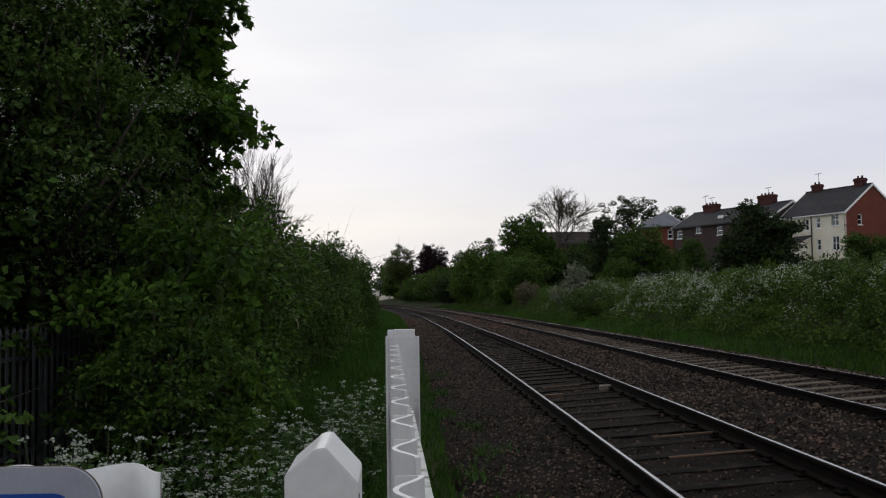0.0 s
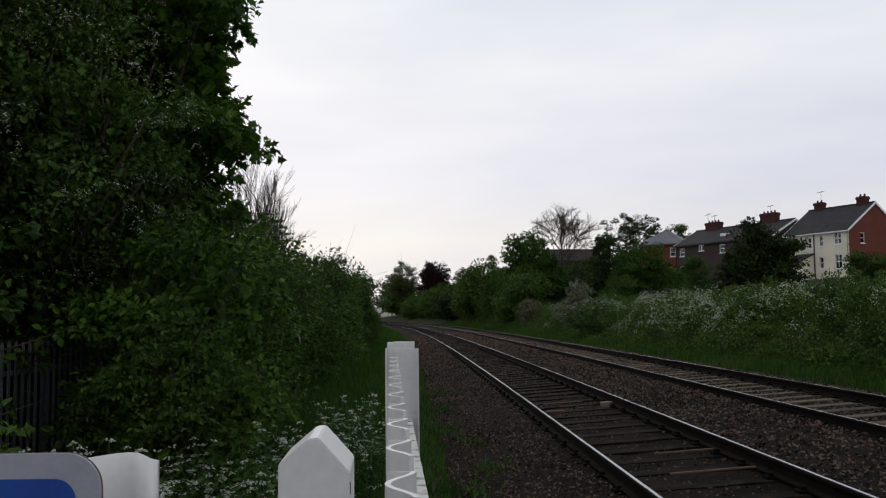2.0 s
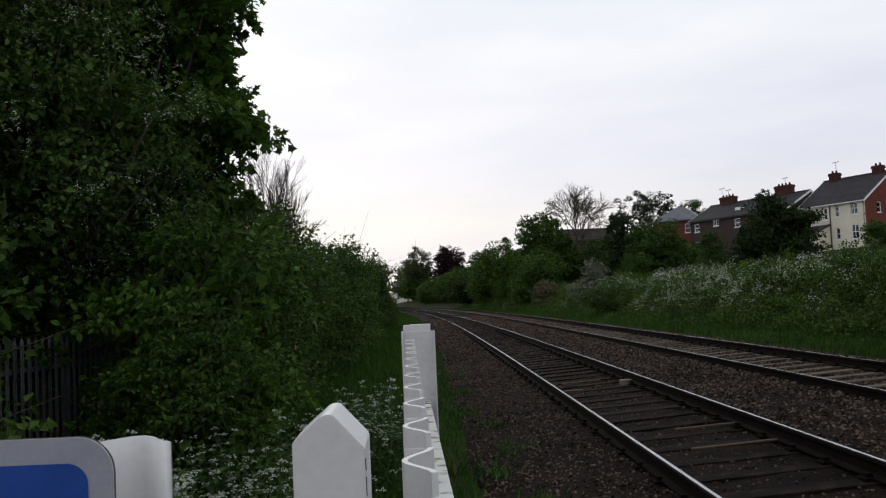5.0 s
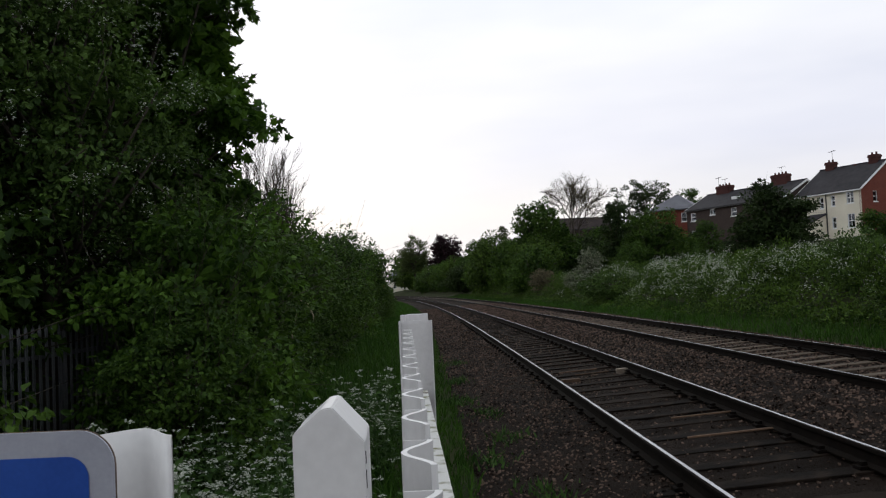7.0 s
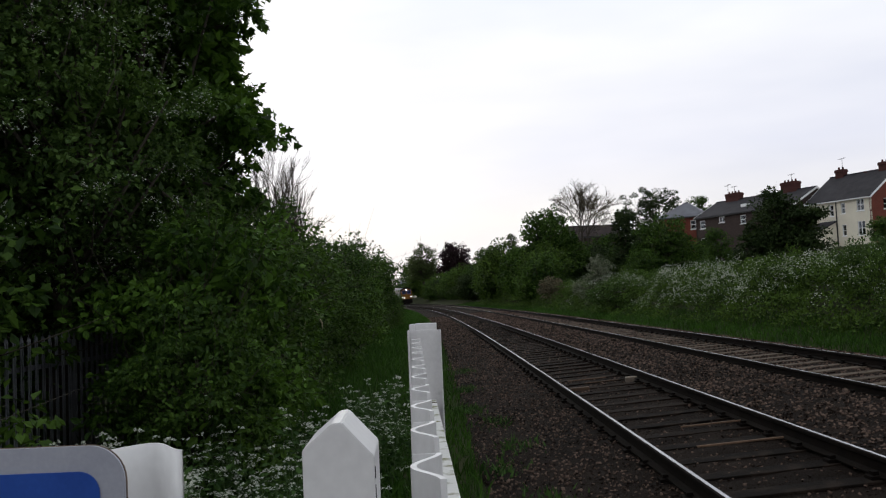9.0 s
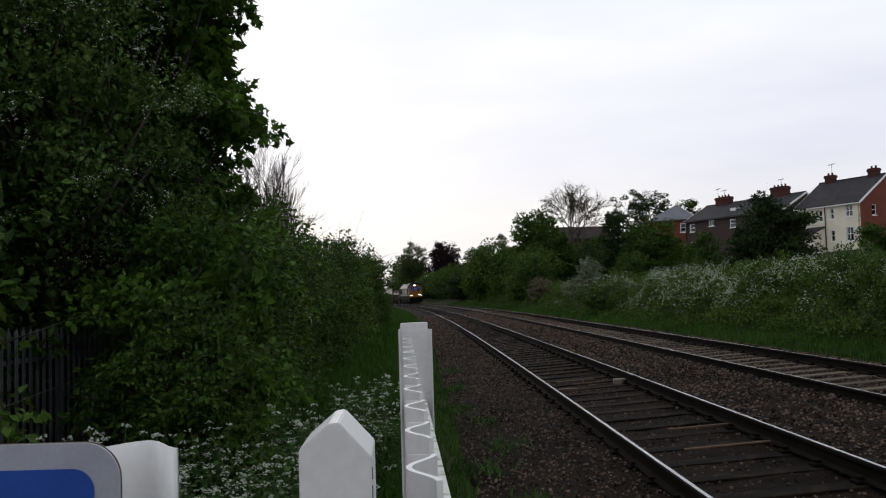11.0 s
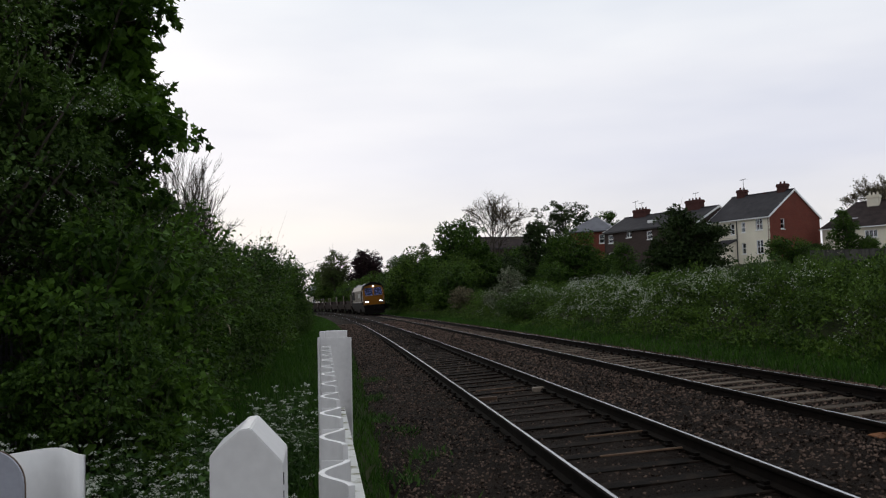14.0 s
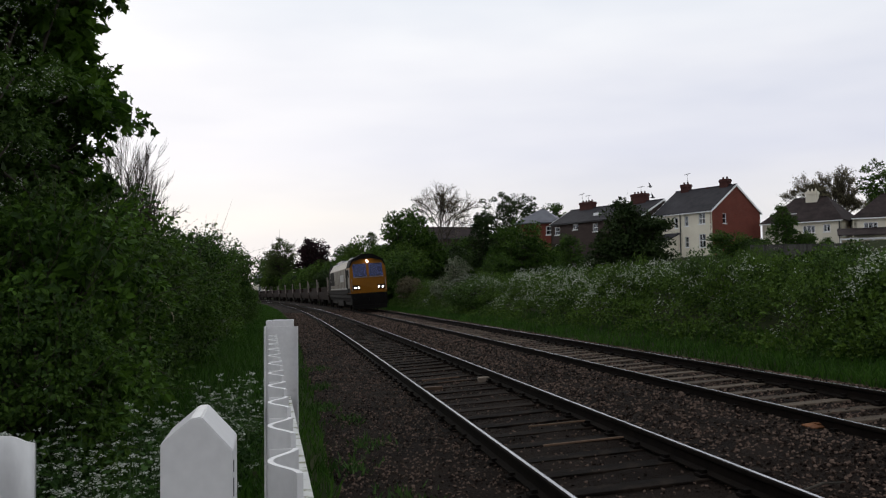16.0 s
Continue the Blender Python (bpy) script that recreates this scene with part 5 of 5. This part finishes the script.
    for z in (0.3, 1.45):
        part("fence_rail", boxes((-0.1, 0.013, z, 8.1, 0.06, z + 0.07)), "fence_wood", fence)


# ---- the train ----
def build_loco():
    """Front at y=0, the body runs back along +y, rail top at z=0."""
    root = thing("diesel_locomotive", pose(0, 0, 0), "heavy freight diesel locomotive with a yellow front and pale sides", "locomotive")
    nose = [(-1.30, 1.25), (1.30, 1.25), (1.33, 2.0), (1.30, 2.9), (1.12, 3.45), (0.37, 3.80), (-0.37, 3.80), (-1.12, 3.45), (-1.30, 2.9), (-1.33, 2.0)]

    def hull(y0, y1, s0=1.0, s1=1.0):
        bm = bmesh.new()
        a = [bm.verts.new((x * s0, y0 + (0.30 * max(0, z - 2.15) if s0 != 1 or y0 == 0 else 0), z)) for x, z in nose]
        b = [bm.verts.new((x * s1, y1, z)) for x, z in nose]
        bm.faces.new(a)
        bm.faces.new(b[::-1])
        for i in range(len(a)):
            bm.faces.new((a[i], b[i], b[(i + 1) % len(a)], a[(i + 1) % len(a)]))
        bmesh.ops.recalc_face_normals(bm, faces=bm.faces[:])
        return bm

    cab = part("cab", hull(0.0, 2.6), "yellow", root, "yellow driving cab")
    for s in (-1, 1):
        bm = bmesh.new()
        x0, x1 = (0.09, 1.08) if s > 0 else (-1.08, -0.09)
        v = [bm.verts.new(p) for p in ((x0, 0.015, 2.35), (x1, 0.015, 2.35), (x1 * 0.98, 0.27, 3.2), (x0, 0.27, 3.2))]
        w = [bm.verts.new(p.co + Vector((0, 0.01, 0))) for p in v]
        bm.faces.new(v)
        bm.faces.new(w[::-1])
        for k in range(4):
            bm.faces.new((v[k], w[k], w[(k + 1) % 4], v[(k + 1) % 4]))
        bmesh.ops.recalc_face_normals(bm, faces=bm.faces[:])
        part("windscreen", bm, "windscreen", cab, "blue-tinted windscreen")
        # added dark panel over the solid hull, coloured like a shaded cab
        bm = bmesh.new()
        v = [bm.verts.new(p) for p in ((x0, 0.04, 2.35), (x1, 0.04, 2.35), (x1 * 0.98, 0.295, 3.2), (x0, 0.295, 3.2))]
        w = [bm.verts.new(p.co + Vector((0, 0.003, 0))) for p in v]
        bm.faces.new(v)
        bm.faces.new(w[::-1])
        for k in range(4):
            bm.faces.new((v[k], w[k], w[(k + 1) % 4], v[(k + 1) % 4]))
        bmesh.ops.recalc_face_normals(bm, faces=bm.faces[:])
        part("cab_interior", bm, "screen_dark", cab, "dark panel standing in for the shaded cab interior")
        part("wiper", cylinder(bmesh.new(), (s * 0.35, 0.02, 2.32), (s * 0.75, 0.03, 2.36), 0.02, None, 4), "loco_dark", cab)
        for k, x in enumerate((0.74, 1.0)):
            bm = cylinder(bmesh.new(), (s * x, -0.05, 1.62), (s * x, 0.02, 1.62), 0.055 if k else 0.05, None, 12)
            part("headlight", bm, "lamp", cab, "lit headlight")
        part("cab_side", prism(bmesh.new(), [(s * 1.31, 1.62), (s * 1.325, 2.0), (s * 1.295, 2.88), (s * 1.312, 2.88), (s * 1.342, 2.0), (s * 1.327, 1.62)], 0.5, 2.58), "ivory", cab, "pale cab side panel")
        part("cab_lower_side", prism(bmesh.new(), [(s * 1.29, 1.27), (s * 1.31, 1.6), (s * 1.33, 1.6), (s * 1.312, 1.27)], 0.35, 2.6), "loco_dark", cab)
        part("screen_sill", boxes((min(s * 0.09, s * 1.08), 0.03, 2.27, max(s * 0.09, s * 1.08), 0.06, 2.33)), "stake", cab, "pale strip under the windscreen")
        part("front_handrail", cylinder(bmesh.new(), (s * 1.22, -0.05, 1.4), (s * 1.22, 0.0, 2.2), 0.018, None, 5), "stake", cab)
        part("cab_side_window", boxes((s * 1.318 - 0.02, 0.9, 2.3, s * 1.318 + 0.02, 1.6, 2.84)), "loco_dark", cab)
        part("cab_door", boxes((s * 1.33 - 0.02, 1.8, 1.3, s * 1.33 + 0.02, 2.45, 2.86)), "loco_dark", cab)
        part("lamp_housing", boxes((s * 0.9 - 0.27, -0.03, 1.47, s * 0.9 + 0.27, 0.01, 1.78, 0.02)), "loco_dark", cab)
    part("top_light", cylinder(bmesh.new(), (0, 0.20, 3.36), (0, 0.42, 3.36), 0.065, None, 12), "lamp", cab, "lit marker lamp")
    part("roof_brow", prism(bmesh.new(), [(-1.32, 3.0), (-1.14, 3.47), (-0.38, 3.83), (0.38, 3.83), (1.14, 3.47), (1.32, 3.0), (1.28, 2.98), (1.07, 3.36), (0.45, 3.52), (-0.45, 3.52), (-1.07, 3.36), (-1.28, 2.98)], 0.2, 2.62), "loco_dark", cab, "black cab roof edge")
    body = [(-1.28, 1.25), (1.28, 1.25), (1.30, 3.0), (1.02, 3.45), (-1.02, 3.45), (-1.30, 3.0)]
    hood = part("body_side", prism(bmesh.new(), body, 2.64, 18.9), "ivory", root, "pale ivory ribbed body side")
    for s in (-1, 1):
        for k in range(11):
            y = 3.5 + k * 1.4
            part("rib", boxes((s * 1.295 - 0.03, y, 1.5, s * 1.295 + 0.03, y + 0.1, 2.95)), "ivory", hood)
        part("lower_side", boxes((s * 1.30 - 0.03, 2.66, 1.2, s * 1.30 + 0.03, 18.88, 1.56)), "loco_dark", hood, "grimy black lower body side")
        part("waist_line", boxes((s * 1.305 - 0.03, 2.66, 1.563, s * 1.305 + 0.03, 18.88, 1.63)), "loco_roof", hood, "pale painted line along the body")
        part("side_door", boxes((s * 1.30 - 0.022, 3.0, 1.66, s * 1.30 + 0.022, 3.46, 2.95)), "loco_dark", hood)
        part("grille", boxes((s * 1.30 - 0.03, 14.6, 1.9, s * 1.30 + 0.03, 18.3, 2.95)), "loco_dark", hood)
        part("name_panel", boxes((s * 1.30 - 0.03, 5.2, 2.1, s * 1.30 + 0.03, 8.2, 2.6)), "loco_roof", hood, "grey lettering reduced to a plain bar")
        part("solebar", boxes((s * 1.26 - 0.05, 0.2, 1.0, s * 1.26 + 0.05, 21.2, 1.22)), "loco_dark", root)
        part("handrail", cylinder(bmesh.new(), (s * 1.36, 2.7, 1.55), (s * 1.36, 18.6, 1.55), 0.03, None, 5), "stake", root)
    part("roof", boxes((-0.98, 2.7, 3.43, 0.98, 18.8, 3.56, 0.05), (-0.55, 6.0, 3.5, 0.55, 8.0, 3.78, 0.04), (-0.65, 13.0, 3.5, 0.65, 17.8, 3.80, 0.05)), "loco_roof", root)
    part("rear_cab", hull(18.92, 21.4, 1.0, 0.97), "loco_dark", root, "dark grimy rear cab")
    part("underframe", boxes((-1.2, 0.1, 0.75, 1.2, 21.3, 1.25, 0.03)), "loco_dark", root)
    part("fuel_tank", boxes((-1.2, 8.0, 0.3, 1.2, 13.2, 0.9, 0.08)), "loco_dark", root)
    part("buffer_beam", boxes((-1.28, -0.12, 0.45, 1.28, 0.12, 1.26, 0.04), (-1.2, -0.2, 0.16, 1.2, -0.1, 0.45, 0.02)), "loco_dark", root)
    for s in (-1, 1):
        bm = cylinder(bmesh.new(), (s * 0.87, -0.12, 1.06), (s * 0.87, -0.55, 1.06), 0.1, None, 10)
        cylinder(bm, (s * 0.87, -0.55, 1.06), (s * 0.87, -0.62, 1.06), 0.26, None, 14)
        part("buffer", bm, "loco_dark", root)
    part("coupling", boxes((-0.08, -0.5, 0.75, 0.08, -0.1, 1.05, 0.02)), "loco_dark", root)
    for y in (4.2, 17.2):
        bogie = part("bogie", boxes((-1.12, y - 2.6, 0.45, -0.95, y + 2.6, 0.78, 0.03), (0.95, y - 2.6, 0.45, 1.12, y + 2.6, 0.78, 0.03), (-0.95, y - 0.4, 0.5, 0.95, y + 0.4, 0.75)), "loco_dark", root)
        for k in (-2.0, 0, 2.0):
            for s in (-1, 1):
                part("wheel", cylinder(bmesh.new(), (s * 0.71, y + k, 0.53), (s * 0.85, y + k, 0.53), 0.53, None, 18), "rust", bogie)
    for ob in root.children_recursive:
        if not ob.name.startswith(("bogie", "wheel", "buffer", "underframe", "fuel_tank", "solebar", "coupling")):
            for v in ob.data.vertices:
                v.co.z = 0.55 + (v.co.z - 0.55) * 1.09
    return root


def build_wagon():
    root = thing("flat_wagon", pose(0, 0, 0), "rust-brown bogie flat wagon with pale upright stakes", "wagon", "wagons of the freight train")
    part("deck", boxes((-1.3, 0.4, 1.0, 1.3, 13.4, 1.25, 0.02)), "wagon", root)
    for s in (-1, 1):
        part("solebar", boxes((s * 1.18 - 0.06, 0.4, 0.7, s * 1.18 + 0.06, 13.4, 1.02, 0.02)), "wagon", root)
        part("side_board", boxes((s * 1.30 - 0.03, 0.5, 1.25, s * 1.30 + 0.03, 13.3, 1.5)), "wagon", root)
        for y in (0.55,):
            part("stake", boxes((s * 1.30 - 0.045, y, 1.22, s * 1.30 + 0.045, y + 0.1, 2.9, 0.01)), "stake", root, "pale painted upright stake")
        for y in (0.0, 13.8):
            d = 0.4 if y < 1 else -0.4
            bm = cylinder(bmesh.new(), (s * 0.87, y + d, 1.05), (s * 0.87, y, 1.05), 0.1, None, 8)
            cylinder(bm, (s * 0.87, y, 1.05), (s * 0.87, y + d * 0.15, 1.05), 0.23, None, 12)
            part("buffer", bm, "loco_dark", root)
    for y in (2.5, 11.3):
        b = part("bogie", boxes((-1.1, y - 1.5, 0.4, -0.95, y + 1.5, 0.7, 0.03), (0.95, y - 1.5, 0.4, 1.1, y + 1.5, 0.7, 0.03), (-0.95, y - 0.25, 0.45, 0.95, y + 0.25, 0.98)), "loco_dark", root)
        for k in (-0.9, 0.9):
            for s in (-1, 1):
                part("wheel", cylinder(bmesh.new(), (s * 0.71, y + k, 0.46), (s * 0.85, y + k, 0.46), 0.46, None, 14), "rust", b)
    return root


def build_load(seed):
    rng = np.random.default_rng(seed)
    root = thing("rail_stack", pose(0, 0, 0), "stack of rusty brown steel lengths on a wagon deck", "load", "loads of the freight train")
    for k in range(3):
        for i in range(6):
            x = -1.05 + i * 0.36 + rng.uniform(-0.02, 0.02)
            part("steel_length", boxes((x, 0.9 + rng.uniform(0, 0.4), 1.27 + k * 0.25, x + 0.30, 12.8 - rng.uniform(0, 0.5), 1.27 + k * 0.25 + 0.22)), "load", root)
    return root


def build_bird():
    root = thing("bird", pose(0, 0, 0), "small dark bird in flight", "bird", "birds over the roofs")
    bm = bmesh.new()
    bmesh.ops.create_uvsphere(bm, u_segments=10, v_segments=6, radius=1.0, matrix=Matrix.Diagonal((0.26, 0.09, 0.09, 1)))
    part("body", bm, "feather", root, smooth=True)
    for s in (-1, 1):
        bm = bmesh.new()
        top = [bm.verts.new(p) for p in ((0.16, s * 0.05, 0.03), (0.06, s * 0.32, 0.20), (-0.12, s * 0.52, 0.36), (-0.10, s * 0.30, 0.18), (-0.10, s * 0.05, 0.02))]
        low = [bm.verts.new(v.co - Vector((0, 0, 0.015))) for v in top]
        bm.faces.new(top)
        bm.faces.new(low[::-1])
        for k in range(5):
            bm.faces.new((top[k], low[k], low[(k + 1) % 5], top[(k + 1) % 5]))
        bmesh.ops.recalc_face_normals(bm, faces=bm.faces[:])
        part("wing", bm, "feather", root)
    part("tail", boxes((-0.42, -0.05, -0.01, -0.2, 0.05, 0.01)), "feather", root)
    return root


# ---- small things on the track ----
def build_track_clutter():
    for x0, y0, w, d, h, mat, label in ((2.74, 16.15, 0.40, 0.16, 0.10, "bare_wood", "pale split timber block lying between the rails"), (1.70, 15.62, 0.32, 0.14, 0.07, "split_brown", "brown timber block beside the rail")):
        z = bed_z(x0 - line_x(y0)) + SLOPE * y0
        part("timber_block", boxes((-w / 2, -d / 2, 0, w / 2, d / 2, h, 0.012)), mat, None).matrix_basis = pose(x0 + w / 2, y0 + d / 2, z - 0.01, 0, -3, -4)
        tagged(bpy.data.objects["timber_block" if mat == "bare_wood" else "timber_block.001"], label, "timber")
    for y, a, b in ((10.5, 0.68, 1.38), (9.25, 0.5, 1.38), (16.6, 0.3, 1.0), (16.0, 0.5, 1.1)):
        bm = boxes((a, -0.016, 0, b, 0.016, 0.018, 0.005))
        ob = part("wood_splinter", bm, "split_brown", None)
        z = bed_z(0.7)
        ob.matrix_basis = Matrix.Translation(on_line(0, y, z - 0.0)) @ pose(0, 0, 0.02, 0, -3.6, 2)
        tagged(ob, "split brown timber edge along a sleeper", "timber", "split sleeper edges")

    z = bed_z(5.2 - line_x(9.1)) + SLOPE * 9.1
    ob = part("rusty_plate", boxes((-0.17, -0.09, 0, 0.17, 0.09, 0.014, 0.004), (-0.05, -0.03, 0.014, 0.05, 0.03, 0.03, 0.004)), "orange_rust", None)
    ob.matrix_basis = pose(5.23, 9.1, z + 0.03, 6, -4, 14)
    tagged(ob, "small orange rusty steel plate lying on the ballast", "scrap metal")
    z = bed_z(3.8 - line_x(6.6)) + SLOPE * 6.6
    stick = tubes([[((-0.22, -0.1, 0.0), 0.012), ((0.02, 0.02, 0.025), 0.011), ((0.24, 0.09, 0.01), 0.007)]], 6)
    ob = raw("stick", *stick, "bark")
    ob.matrix_basis = pose(3.8, 6.6, z + 0.04)
    tagged(ob, "short brown stick lying on the ballast", "stick")


build_picket_post()
build_panel_fence()
build_sign_panel()
build_palisade()
build_left_plants()
grass("verge_grass", "long green grass beside the fence", 41, 52000, left_strip, 0.34, 0.008)
grass("bank_grass", "bright green grass at the foot of the bank", 42, 26000, right_strip, 0.26, 0.012)
grass("weed_tufts", "green weed tufts growing in the dirty ballast", 43, 1500, tufts, 0.24, 0.016, "weed")
bank_foliage()
build_left_trees()
bare_tree("bare_tree", "leafless grey tree behind the hedge", 50, -5.7, 27, 6.2, 0.5, 0.04, 6, 5, 0.03, first=0.3, rise=0.1)
build_right_trees()
build_mounds()
build_houses()
raw_stalk = tubes([[((-2.62, 14.0, ground_z(-2.62, 14.0) - 0.1), 0.012), ((-2.6, 13.95, 0.9), 0.012), ((-2.46, 13.9, 1.44), 0.012), ((-2.33, 13.85, 1.36), 0.016), ((-2.25, 13.85, 1.2), 0.014), ((-2.24, 13.85, 1.1), 0.004)]], 5)
tagged(raw("dry_stalk", *raw_stalk, "straw"), "bent pale dead stalk leaning out of the hedge", "stalk")
build_track_clutter()
loco = build_loco()
wagons = [build_wagon()]
loads = [build_load(1)]
for k in range(11):
    wagons.append(copy_thing(wagons[0], pose(0, 0, 0)))
    loads.append(copy_thing(loads[0], pose(0, 0, 0)))
birds = [build_bird()]
birds.append(copy_thing(birds[0], pose(0, 0, 0)))

FAR_MID, FAR_Z, FAR_LEAN = 4.24, 0.1335, 3.3


def along(y0, back):
    """The height of y that lies back metres further along the line than y0."""
    y = y0
    for _ in range(8):
        step = back / 8
        y += step / math.sqrt(1 + line_turn(y) ** 2)
    return y


def rail_pose(front, length, inset):
    """The pose of a vehicle whose front stands at y=front on the far track; its pivots ride on the line."""
    a, b = along(front, inset), along(front, length - inset)
    p, q = on_line(FAR_MID, a, FAR_Z), on_line(FAR_MID, b, FAR_Z)
    d = (q - p).normalized()
    turn = math.degrees(math.atan2(-d.x, d.y))
    return Matrix.Translation(p - d * inset) @ pose(0, 0, 0, math.degrees(math.asin(d.z)), -FAR_LEAN, turn)


def motions():
    known_t = [0, 9, 11.5, 12.5, 13.5, 14.5, 15.2, 15.6, 16]
    known_y = [405, 219.5, 168.5, 146.8, 124.8, 101.8, 85, 75, 65]
    times = [k * 0.5 for k in range(33)]
    fronts = [(t, float(np.interp(t, known_t, known_y))) for t in times]
    walk(loco, [(t, rail_pose(y, 21.4, 4.2)) for t, y in fronts])
    for k, (w, s) in enumerate(zip(wagons, loads)):
        rows = [(t, rail_pose(along(y, 22.2 + k * 14.3), 13.8, 2.5)) for t, y in fronts]
        walk(w, rows)
        walk(s, rows)
    for bird, (dx, dz, flap) in zip(birds, ((0.0, 0.0, 10), (0.3, -1.25, -15))):
        walk(bird, [(0.0, pose(24.5 + dx, 112, 7.0 + dz, 0, 0, 0)), (14.9, pose(24.5 + dx, 112, 7.0 + dz, 0, 0, 0)), (15.2, pose(28.8 + dx, 100, 10.6 + dz, flap, 0, 5)), (15.7, pose(33.0 + dx, 100, 12.5 + dz, 20, 0, 5)), (16.0, pose(37.5 + dx, 100, 13.6 + dz, 35, 0, 5))])


motions()
